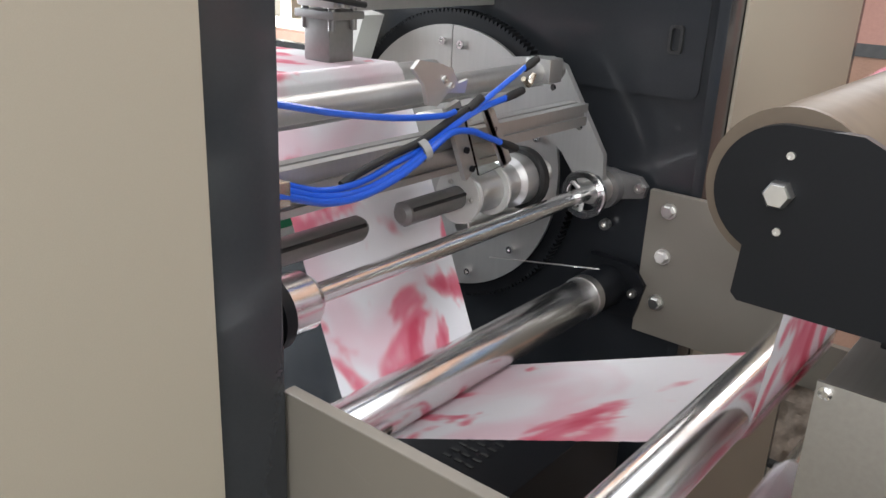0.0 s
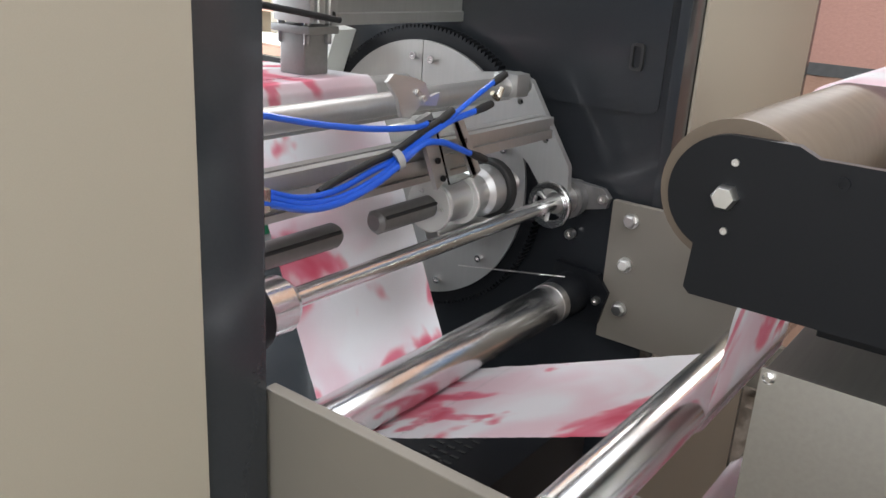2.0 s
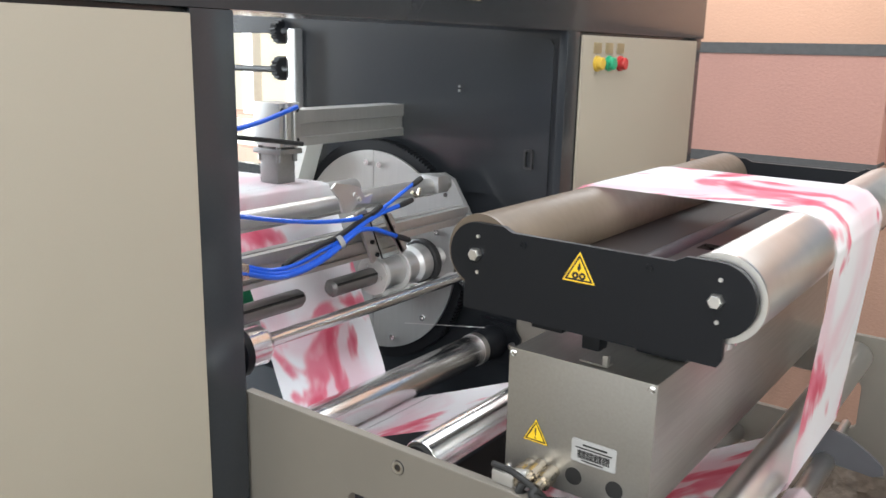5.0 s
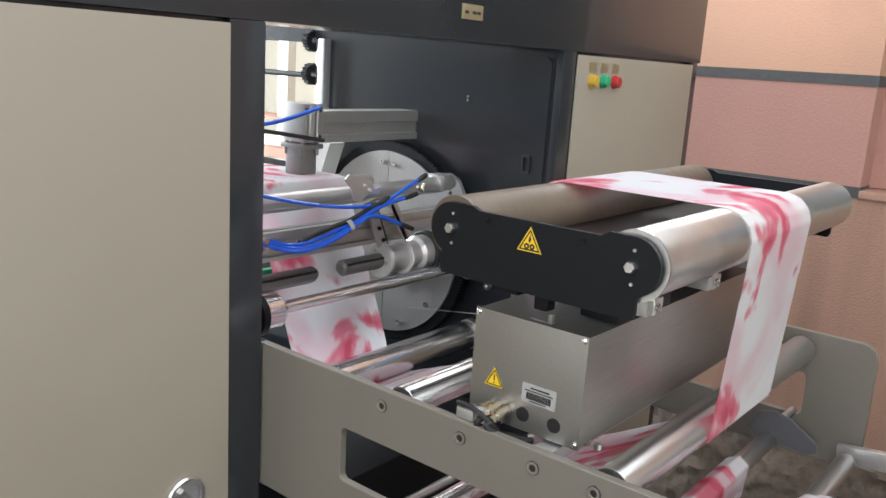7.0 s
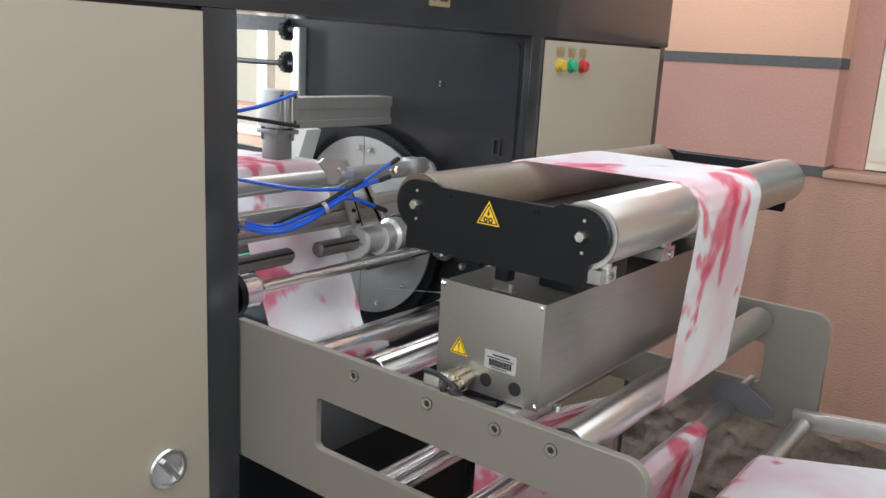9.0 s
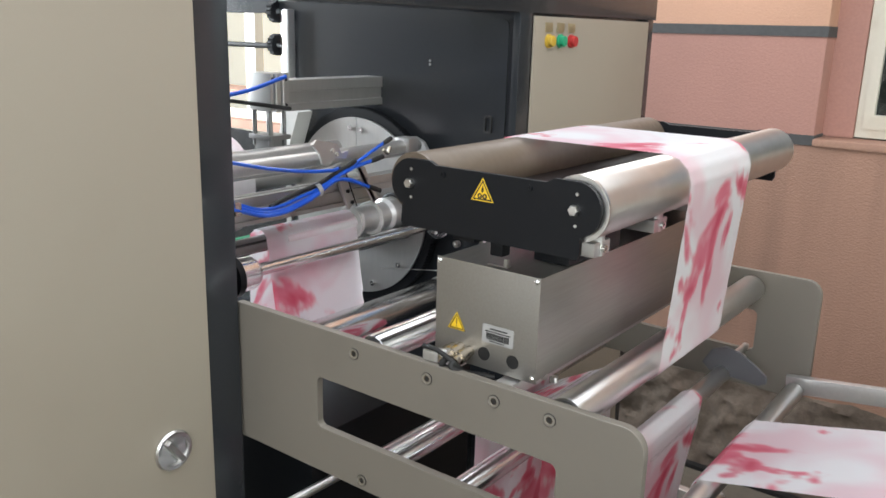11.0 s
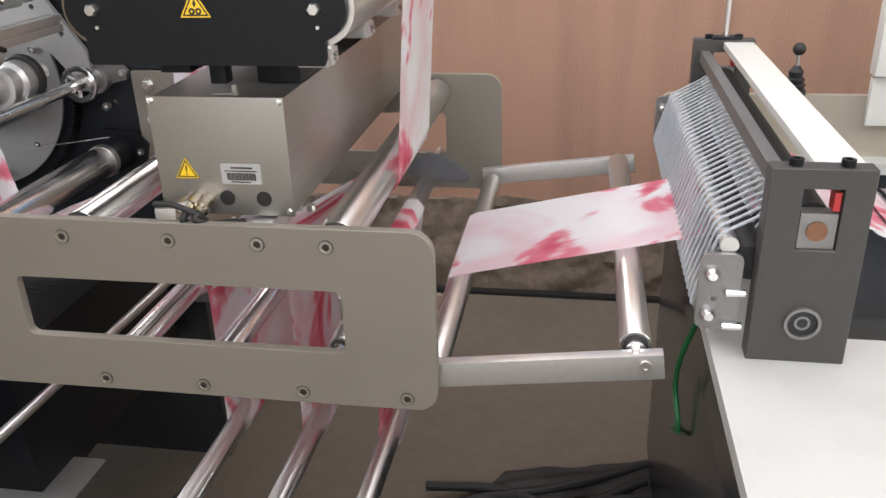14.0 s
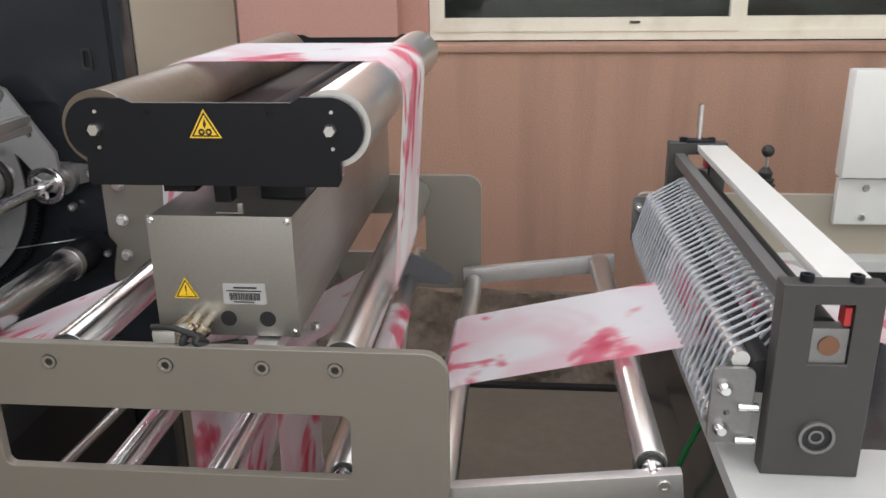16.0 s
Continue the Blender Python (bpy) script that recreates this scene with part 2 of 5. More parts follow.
def box(x0, x1, y0, y1, z0, z1, bevel=0.0):
    bm = bmesh.new()
    bmesh.ops.create_cube(bm, size=1)
    bm.transform(Matrix.Translation(((x0 + x1) / 2, (y0 + y1) / 2, (z0 + z1) / 2)) @ Matrix.Diagonal((x1 - x0, y1 - y0, z1 - z0, 1)))
    if bevel:
        bmesh.ops.bevel(bm, geom=bm.edges[:], offset=bevel, segments=2, affect="EDGES", profile=0.7)
    return bm


def lathe(profile, a, b, seg=32):
    """A turned body along the line a to b; profile: (share of the way, radius)."""
    a, b = Vector(a), Vector(b)
    way = b - a
    q = way.to_track_quat("Z", "Y").to_matrix()
    bm = bmesh.new()
    rings = []
    for f, r in profile:
        c = a + way * f
        rings.append([bm.verts.new(c + q @ Vector((r * math.cos(2 * math.pi * k / seg), r * math.sin(2 * math.pi * k / seg), 0))) for k in range(seg)])
    for r0, r1 in zip(rings, rings[1:]):
        for k in range(seg):
            bm.faces.new((r0[k], r0[(k + 1) % seg], r1[(k + 1) % seg], r1[k]))
    bm.faces.new(rings[0][::-1])
    bm.faces.new(rings[-1])
    return bm


def rod(a, b, r, seg=24, chamfer=0.0):
    L = (Vector(b) - Vector(a)).length
    c = min(0.3, chamfer / L) if chamfer else 0
    prof = [(0, r - chamfer), (c, r), (1 - c, r), (1, r - chamfer)] if chamfer else [(0, r), (1, r)]
    return lathe(prof, a, b, seg)


def ring_body(a, b, r, r_in, seg=32):
    a, b = Vector(a), Vector(b)
    q = (b - a).to_track_quat("Z", "Y").to_matrix()
    bm = bmesh.new()
    loops = []
    for c, rr in ((a, r_in), (a, r), (b, r), (b, r_in)):
        loops.append([bm.verts.new(c + q @ Vector((rr * math.cos(2 * math.pi * k / seg), rr * math.sin(2 * math.pi * k / seg), 0))) for k in range(seg)])
    for i in range(4):
        r0, r1 = loops[i], loops[(i + 1) % 4]
        for k in range(seg):
            bm.faces.new((r0[k], r0[(k + 1) % seg], r1[(k + 1) % seg], r1[k]))
    return bm


def slab(outline, holes, a0, a1, axis="y"):
    """A plate cut from sheet: outline and holes as 2D points, thick from a0 to a1 along axis."""
    from mathutils.geometry import tessellate_polygon
    loops = [outline, *holes]
    flat = [p for lp in loops for p in lp]
    tris = tessellate_polygon([[Vector((p[0], p[1], 0)) for p in lp] for lp in loops])

    def put(p, a):
        return {"y": (p[0], a, p[1]), "x": (a, p[0], p[1]), "z": (p[0], p[1], a)}[axis]
    bm = bmesh.new()
    v0 = [bm.verts.new(put(p, a0)) for p in flat]
    v1 = [bm.verts.new(put(p, a1)) for p in flat]
    for t in tris:
        bm.faces.new([v0[i] for i in t])
        bm.faces.new([v1[i] for i in reversed(t)])
    n = 0
    for lp in loops:
        k = len(lp)
        for i in range(k):
            j = (i + 1) % k
            bm.faces.new((v0[n + i], v0[n + j], v1[n + j], v1[n + i]))
        n += k
    return bm


def rounded(x0, x1, z0, z1, r, seg=6, corners=(1, 1, 1, 1)):
    """Corners in the order right-top, left-top, left-bottom, right-bottom."""
    pts = []
    for k, (cx, cz, a0) in enumerate(((x1, z1, 0), (x0, z1, 90), (x0, z0, 180), (x1, z0, 270))):
        if not corners[k]:
            pts.append((cx, cz))
            continue
        ox = cx - r if k in (0, 3) else cx + r
        oz = cz - r if k in (0, 1) else cz + r
        for i in range(seg + 1):
            a = radians(a0 + 90 * i / seg)
            pts.append((ox + r * math.cos(a), oz + r * math.sin(a)))
    return pts


def arc(cx, cz, r, a0, a1, seg=20):
    return [(cx + r * math.cos(radians(a0 + (a1 - a0) * i / seg)), cz + r * math.sin(radians(a0 + (a1 - a0) * i / seg))) for i in range(seg + 1)]


def circle(cx, cz, r, seg=24):
    return arc(cx, cz, r, 0, 360, seg)[:-1]


def hose(points, r, seg=10, steps=8):
    """A round bent hose through the points."""
    pts = [Vector(p) for p in points]
    ext = [2 * pts[0] - pts[1], *pts, 2 * pts[-1] - pts[-2]]
    line = []
    for i in range(1, len(ext) - 2):
        p0, p1, p2, p3 = ext[i - 1:i + 3]
        for k in range(steps):
            t = k / steps
            line.append(0.5 * (2 * p1 + (p2 - p0) * t + (2 * p0 - 5 * p1 + 4 * p2 - p3) * t * t + (3 * p1 - p0 - 3 * p2 + p3) * t ** 3))
    line.append(pts[-1])
    bm = bmesh.new()
    rings = []
    up = Vector((0.31, 0.2, 0.93))
    for i, p in enumerate(line):
        d = (line[min(i + 1, len(line) - 1)] - line[max(i - 1, 0)]).normalized()
        u = (up - d * up.dot(d)).normalized()
        w = d.cross(u)
        up = u
        rings.append([bm.verts.new(p + u * r * math.cos(2 * math.pi * k / seg) + w * r * math.sin(2 * math.pi * k / seg)) for k in range(seg)])
    for r0, r1 in zip(rings, rings[1:]):
        for k in range(seg):
            bm.faces.new((r0[k], r0[(k + 1) % seg], r1[(k + 1) % seg], r1[k]))
    bm.faces.new(rings[0][::-1])
    bm.faces.new(rings[-1])
    return bm


def hexhead(a, way, r, h):
    a, way = Vector(a), Vector(way).normalized()
    return lathe([(0, r), (0.75, r), (1, r * 0.82)], a, a + way * h, 6)


def caphead(a, way, r, h):
    """A socket screw: knurled head with a dark-looking recess."""
    a, way = Vector(a), Vector(way).normalized()
    return join(ring_body(a, a + way * h, r, r * 0.5, 18), rod(a, a + way * h * 0.4, r * 0.55, 6))


TURNING = []          # (object, radius, sign): rollers that the web drives


def roller(name, x, z, r, y0, y1, material, label, shaft=0.010, sign=1, group="", near_bearing=True):
    t = thing(name, (x, (y0 + y1) / 2, z), label, "roller", group)
    tube_ob = part("tube", lathe([(0, r * 0.8), (0, r - 0.0015), (0.003, r), (0.997, r), (1, r - 0.0015), (1, r * 0.8)], (x, y0, z), (x, y1, z), 40),
                   material, t, at=(x, (y0 + y1) / 2, z))
    part("shaft", rod((x, y0 - 0.03, z), (x, y1 + 0.03, z), shaft, 20, 0.001), STEEL, t)
    if near_bearing:
        part("bearing", ring_body((x, y0 - 0.006, z), (x, y0 + 0.004, z), r * 0.78, shaft * 1.3, 28), RUBBER, t, "dark sealed bearing")
        part("collar", ring_body((x, y0 - 0.014, z), (x, y0 - 0.006, z), shaft * 1.7, shaft * 1.01, 24), CHROME, t)
    TURNING.append((tube_ob, r, sign))
    return t


# ---- the room ----
XL, XR, YB, YF, TOP = -4.0, 5.0, -3.5, 2.10, 3.4


def wall_with(name, outline, holes, a0, a1, axis, material, label):
    return solid(name, slab(outline, holes, a0, a1, axis), material, label, "wall", kind="structure")


solid("floor", box(XL, XR, YB, YF + 0.0, FLOOR - 0.1, FLOOR), CONCRETE, "dusty grey-brown concrete workshop floor", "floor", kind="structure")
# The ceiling opening is invented to seat the overhead fill lamp.
solid("ceiling", slab([(XR, YF), (XL, YF), (XL, YB), (XR, YB)], [[(2.62, 1.62), (-1.22, 1.62), (-1.22, -2.42), (2.62, -2.42)]], TOP, TOP + 0.1, "z"), PLASTER, "pale plaster workshop ceiling with an added opening for the overhead lamp", "ceiling", kind="structure")
WIN = (0.56, 2.75, 1.135, 2.5)
WIN2 = (-3.4, -1.7, 0.95, 2.55)


def rect(x0, x1, z0, z1):
    return [(x1, z1), (x0, z1), (x0, z0), (x1, z0)]


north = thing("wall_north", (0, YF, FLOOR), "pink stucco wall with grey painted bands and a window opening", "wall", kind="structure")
part("lower_wall", slab(rect(XL, XR, 0.21, 1.115), [rect(WIN2[0], WIN2[1], WIN2[2], 1.10)], YF, YF + 0.24), STONE_PINK, north, "rough salmon pink stucco")
part("middle_wall", slab(rect(-1.69, 0.46, 1.15, 1.475), [], YF, YF + 0.24), STONE_ROSE, north, "rose pink stucco")
# The high hole is made up, out of view, for the north fill lamp.
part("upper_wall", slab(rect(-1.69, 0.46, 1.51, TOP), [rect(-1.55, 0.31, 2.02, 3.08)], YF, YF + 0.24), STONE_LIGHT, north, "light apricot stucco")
part("pier", slab(rect(2.85, XR, 1.115, TOP), [], YF, YF + 0.24), STONE_ROSE, north)
part("pier", slab(rect(XL, WIN2[0], 1.115, TOP), [], YF, YF + 0.24), STONE_LIGHT, north)
part("lintel", slab(rect(0.46, 2.85, 2.5, TOP), [], YF, YF + 0.24), STONE_LIGHT, north)
part("lintel", slab(rect(WIN2[0], WIN2[1], WIN2[3], TOP), [], YF, YF + 0.24), STONE_LIGHT, north)
part("jamb", slab(rect(0.46, 0.558, 1.142, 2.5), [], YF + 0.115, YF + 0.24), STONE_ROSE, north, "recessed plaster window jamb")
part("jamb", slab(rect(2.802, 2.85, 1.142, 2.5), [], YF + 0.115, YF + 0.24), STONE_ROSE, north)
part("band", box(-1.69, 0.463, YF - 0.004, YF + 0.24, 1.475, 1.51), BAND, north, "dark grey painted band")
part("band", box(-1.69, 0.463, YF - 0.004, YF + 0.24, 1.115, 1.15), BAND, north, "dark grey painted band")
bmr = bmesh.new()
cols, rws = 420, 22
gv = [[None] * (rws + 1) for _ in range(cols + 1)]
for i_ in range(cols + 1):
    for j_ in range(rws + 1):
        x_, z_ = -1.6 + 4.4 * i_ / cols, FLOOR + (0.225 - FLOOR) * j_ / rws
        out = 0.07 * (1 - j_ / rws) + 0.03 * noise.noise((x_ * 7, z_ * 10, 0.0)) + 0.014 * noise.noise((x_ * 23, z_ * 29, 2.0)) + 0.006 * noise.noise((x_ * 70, z_ * 80, 4.0))
        top = 0.03 * noise.noise((x_ * 6, 5.0, 0.0)) if j_ == rws else 0
        gv[i_][j_] = bmr.verts.new((x_, YF - max(0.003, out) if j_ < rws else YF + 0.004, z_ + top))
for i_ in range(cols):
    for j_ in range(rws):
        bmr.faces.new((gv[i_][j_], gv[i_ + 1][j_], gv[i_ + 1][j_ + 1], gv[i_][j_ + 1]))
part("footing", box(XL, XR, YF + 0.002, YF + 0.24, FLOOR, 0.21), RUBBLE, north)
part("rubble_base", bmr, RUBBLE, north, "crumbled dark mortar at the wall's foot")

wall_with("wall_south", rect(XL, XR, FLOOR, TOP), [rect(-0.4, 3.0, 1.75, 2.95)], YB - 0.2, YB, "y", PLASTER, "pale plaster wall with a wide window opening")
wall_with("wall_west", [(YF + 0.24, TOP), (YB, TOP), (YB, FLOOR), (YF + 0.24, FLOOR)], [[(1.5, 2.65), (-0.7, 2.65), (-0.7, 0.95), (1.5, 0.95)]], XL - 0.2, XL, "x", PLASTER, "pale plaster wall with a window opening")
wall_with("wall_east", [(YF + 0.24, TOP), (YB, TOP), (YB, FLOOR), (YF + 0.24, FLOOR)], [[(0.6, 2.85), (-1.8, 2.85), (-1.8, 1.55), (0.6, 1.55)]], XR, XR + 0.2, "x", PLASTER, "pale plaster wall with a window opening")


def window(name, x0, x1, z0, z1, label, sash_split):
    w = thing(name, ((x0 + x1) / 2, YF + 0.12, z0), label, "window", kind="structure")
    y0, y1 = YF + 0.13, YF + 0.19
    part("window_frame", slab(rect(x0, x1, z0, z1), [rect(x0 + 0.022, x1 - 0.022, z0 + 0.030, z1 - 0.03)], y0, y1), WINDOWF, w)
    xs = [x0 + 0.022, sash_split, x1 - 0.022]
    for k in range(2):
        a, b = xs[k], xs[k + 1]
        yy = y0 - 0.005 + 0.03 * k
        s = part("sash", slab(rect(a, b, z0 + 0.030, z1 - 0.03), [rect(a + 0.032, b - 0.032, z0 + 0.078, z1 - 0.07)], yy, yy + 0.028), WINDOWF, w)
        g = part("pane", box(a + 0.032, b - 0.032, yy + 0.011, yy + 0.016, z0 + 0.078, z1 - 0.07), GLASS, s)
        g.visible_shadow = False
    part("latch", box(sash_split - 0.38, sash_split - 0.345, y0 - 0.010, y0 - 0.005, z0 + 0.058, z0 + 0.066), INK, w, "small black drain slot")
    return w


window("window_1", WIN[0], WIN[1] + 0.05, WIN[2] + 0.01, WIN[3], "cream-painted sliding window over a plaster sill", 1.66)
solid("window_sill", box(0.46, 2.85, YF - 0.012, YF + 0.14, 1.115, 1.140, 0.006), STONE_PINK, "rough pink plaster window sill", "sill", kind="structure")
# Low panel painted dark, so the lower panes look dim.
solid("backdrop", box(-0.8, 4.2, YF + 1.2, YF + 1.22, -0.15, 2.0), DIM_OUTSIDE, "panel coloured dark for the dim yard outside the window", "backdrop", kind="structure")

# Emissive colour for a panel that imitates daylight outdoors.
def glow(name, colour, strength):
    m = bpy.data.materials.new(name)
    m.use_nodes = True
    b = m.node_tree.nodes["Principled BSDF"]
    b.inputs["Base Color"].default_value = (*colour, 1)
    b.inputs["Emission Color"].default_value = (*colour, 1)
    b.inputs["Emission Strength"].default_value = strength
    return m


# Plain panel made to glow in place of daylight outside; not a lamp.
solid("backdrop_bright", box(-4.6, -0.9, YF + 1.2, YF + 1.22, 0.3, 3.2), glow("bright_outside_glow", (0.86, 0.84, 0.70), 0.85), "plain glowing panel for the bright outdoors beyond the window", "backdrop", kind="structure")
w2 = thing("window_2", (-2.55, YF + 0.12, 0.95), "pale window frame with a wide bright opening", "window", kind="structure")
part("window_frame", slab(rect(WIN2[0], WIN2[1], WIN2[2], WIN2[3]), [rect(WIN2[0] + 0.05, -2.58, WIN2[2] + 0.05, WIN2[3] - 0.05), rect(-2.50, WIN2[1] - 0.05, WIN2[2] + 0.05, WIN2[3] - 0.05)], YF + 0.08, YF + 0.14), WINDOWF, w2)

# ---- the rewinder cabinet ----
FX = 0.022            # front face of the columns
cab = thing("rewinder_cabinet", (-0.6, 0.45, FLOOR), "dark grey machine cabinet with beige door panels", "machine cabinet")
part("near_column", box(-1.45, FX - 0.02, -0.80, -0.006, FLOOR, 1.512), DARK, cab)
part("front_post", box(FX - 0.02, FX, -0.074, -0.005, FLOOR, 1.512, 0.003), DARK, cab)
part("front_post", box(FX - 0.02, FX, 0.900, 0.958, FLOOR, 1.512, 0.003), DARK, cab)
part("front_post", box(FX - 0.02, FX, 1.655, 1.70, FLOOR, 1.512, 0.003), DARK, cab)
part("front_post", box(FX - 0.02, FX, -0.80, -0.755, FLOOR, 1.512, 0.003), DARK, cab)
part("beam", box(-0.14, FX, -0.80, 1.72, 1.512, 1.86, 0.004), DARK, cab)
part("far_column", box(-0.80, FX - 0.02, 0.907, 1.72, FLOOR, 1.66), DARK, cab)
part("side_wall", slab(rect(-1.45, -0.80, FLOOR, 1.66), [rect(-1.42, -0.81, 1.12, 1.50)], 0.908, 0.93), DARK, cab)
part("stiffener", box(-0.82, -0.795, 0.872, 0.90, 0.55, 1.512, 0.003), ALU, cab)
part("stiffener", box(-0.86, -0.83, 0.90, 0.945, 1.12, 1.51, 0.003), STEEL, cab)
part("cross_bar", rod((-1.42, 0.92, 1.40), (-0.80, 0.92, 1.40), 0.009, 16), RUBBER, cab)


def sprocket(x, y, z, r, teeth, width):
    """A toothed wheel that turns about X."""
    pts = []
    for k in range(teeth):
        for da, rr in ((0.0, r * 0.84), (0.3, r), (0.6, r), (0.9, r * 0.84)):
            a = 2 * math.pi * (k + da) / teeth
            pts.append((y + rr * math.cos(a), z + rr * math.sin(a)))
    return slab(pts, [circle(y, z, r * 0.3, 16)], x - width / 2, x + width / 2, "x")


for z in (1.405, 1.505):
    part("sprocket", sprocket(-0.885, 0.905, z, 0.034, 16, 0.022), BLACK, cab, "small black toothed wheel")
near_door = part("door_panel", box(FX, FX + 0.006, -0.748, -0.077, FLOOR + 0.10, 1.505, 0.002), BEIGE, cab, "beige powder-coated door panel")
far_door = part("door_panel", box(FX, FX + 0.006, 0.961, 1.652, FLOOR + 0.10, 1.505, 0.002), BEIGE, cab, "beige powder-coated door panel")
# quarter-turn latch of the door
lk = part("latch", join(lathe([(0, 0.037), (0.35, 0.037), (0.6, 0.034), (0.62, 0.027), (0.3, 0.026), (0.3, 0.001)], (FX + 0.006, -0.162, 0.747), (FX + 0.018, -0.162, 0.747), 36)), CHROME, near_door, "round chrome quarter-turn latch")
bmk = box(FX + 0.008, FX + 0.020, -0.167, -0.157, 0.722, 0.772, 0.002)
bmesh.ops.rotate(bmk, verts=bmk.verts, cent=(FX, -0.162, 0.747), matrix=Matrix.Rotation(radians(35), 3, "X"))
part("grip", bmk, STEEL, near_door)
# push buttons with tags over them
for k, (m_, nm) in enumerate(((AMBER, "yellow"), (GREEN, "green"), (RED, "red"))):
    y = 1.031 + k * 0.060
    bt = part("button", lathe([(0, 0.018), (0.3, 0.018), (0.35, 0.0145), (0.9, 0.0145), (1, 0.012)], (FX + 0.006, y, 1.443), (FX + 0.024, y, 1.443), 24), m_, far_door, nm + " push button")
    part("button_tag", box(FX + 0.006, FX + 0.008, y - 0.019, y + 0.019, 1.466, 1.490, 0.0008), BRASS, far_door, "small engraved tag")
# slot-shaped catch in the inner wall, and small fixings
part("slot_catch", slab(rounded(-0.073, -0.049, 1.203, 1.249, 0.006), [rounded(-0.068, -0.054, 1.208, 1.244, 0.004)], 0.894, 0.901), RUBBER, cab, "small black slotted catch")
part("type_plate", box(FX, FX + 0.002, 0.49, 0.56, 1.555, 1.585, 0.0006), BRASS, cab, "small yellowed type plate with unreadable print")
for y in (0.505, 0.53, 0.545):
    part("print_bar", box(FX + 0.002, FX + 0.003, y - 0.006, y + 0.006, 1.566, 1.572), INK, cab)
for p in ((-0.262, 1.372), (-0.262, 1.382)):
    part("screw", hexhead((p[0], 0.901, p[1]), (0, -1, 0), 0.0035, 0.003), STEEL, cab)
part("inner_panel", slab(rounded(-0.70, -0.012, 1.13, 1.495, 0.02), [], 0.901, 0.9065), DARK, cab)
# machine bed below the shafts
part("bed", box(-1.40, -0.06, 0.34, 0.88, 0.24, 0.50, 0.004), DARK, cab)
part("louvre_box", box(-0.40, -0.02, 0.21, 0.80, 0.27, 0.60, 0.004), BLACK, cab)
for k in range(9):
    for j in range(3):
        part("louvre", box(-0.16 + 0.022 * j, -0.146 + 0.022 * j, 0.46 + 0.02 * k, 0.466 + 0.02 * k, 0.60, 0.6015), RUBBER, cab)
part("tray", box(-0.22, 0.05, 0.17, 0.32, 0.295, 0.30, 0.001), ALU, cab, "bright sheet metal tray")
part("tray", box(-0.20, 0.02, 0.02, 0.16, 0.235, 0.24, 0.001), ALU, cab, "bright sheet metal tray")

# ---- side plates with the long slot ----
PT, PB, PX = 0.975, 0.709, 0.811


def side_plate(y0, y1, label, inner):
    t = thing("side_plate", (0.4, (y0 + y1) / 2, PB), label, "machine frame", "side plates")
    x0 = 0.012 if inner < 0 else -0.062
    slotx = rounded(0.218, 0.686, 0.793, 0.886, 0.012)
    body = part("plate", slab(rounded(x0, PX, PB, PT, 0.032, corners=(1, 0, 0, 1)), [slotx], y0, y1), PLATE, t)
    bv = body.modifiers.new("edge", "BEVEL")
    bv.width, bv.segments, bv.limit_method, bv.angle_limit = 0.0012, 2, "ANGLE", radians(50)
    yo = y0 if inner < 0 else y1
    d = -1 if inner < 0 else 1
    for xs, zs in ((0.305, 0.950), (0.457, 0.950), (0.580, 0.950), (0.672, 0.950), (0.323, 0.727), (0.473, 0.727), (0.620, 0.727), (0.768, 0.727)):
        s = part("screw", join(ring_body((xs, yo + d * 0.0005, zs), (xs, yo + d * 0.002, zs), 0.0088, 0.0056, 24)), STEEL, t, "flush socket screw")
        part("countersink", ring_body((xs, yo + d * 0.0002, zs), (xs, yo + d * 0.0010, zs), 0.0098, 0.0087, 24), INK, t)
        part("socket", join(ring_body((xs, yo + d * 0.0004, zs), (xs, yo + d * 0.0015, zs), 0.0055, 0.0044, 18)), NICKEL, t)
        part("recess", rod((xs, yo + d * 0.0003, zs), (xs, yo + d * 0.0009, zs), 0.0047, 6), INK, t)
    return t


side_plate(0.0, 0.014, "long champagne side plate with a rounded slot, on the cabinet post", -1)
far_plate = side_plate(0.879, 0.893, "champagne-painted side plate with a slot on the wall side", 1)
for z in (0.945, 0.862, 0.775):
    part("bolt", join(rod((-0.022, 0.879, z), (-0.022, 0.875, z), 0.014, 24), hexhead((-0.022, 0.875, z), (0, -1, 0), 0.0115, 0.010)), STEEL, far_plate, "hexagon bolt with washer")

# ---- rollers between the plates ----
G = "rollers between the side plates"
roller("idler_roller", 0.305, 0.942, 0.027, 0.045, 0.862, CHROME, "mirror-polished steel roller between the side plates", 0.009, -1, G)
roller("idler_roller", 0.672, 0.940, 0.028, 0.045, 0.862, STEEL, "polished steel roller at the end of the side plates", 0.009, -1, G)
roller("idler_roller", 0.665, 0.774, 0.0175, 0.045, 0.862, STEEL, "thin steel roller under the guide", 0.007, 1, G)
for x in (0.323, 0.473):
    roller("idler_roller", x, 0.730, 0.021, 0.030, 0.862, CHROME, "polished steel roller seen through the plate's slot", 0.008, 1, G)
roller("idler_roller", -0.120, 0.782, 0.036, 0.06, 0.80, CHROME, "large mirror-polished steel roller inside the cabinet", 0.014, -1, G)
D = [(0.365, 0.436), (0.515, 0.433), (0.660, 0.428)]
for x, z in D:
    roller("dancer_roller", x, z, 0.0185, 0.045, 0.840, STEEL, "thin steel dancer roller on the low swing bar", 0.006, -1, "dancer rollers", near_bearing=False)
bar = thing("dancer_bar", (0.3, 0.03, 0.39), "low aluminium swing bar carrying the dancer rollers", "machine frame")
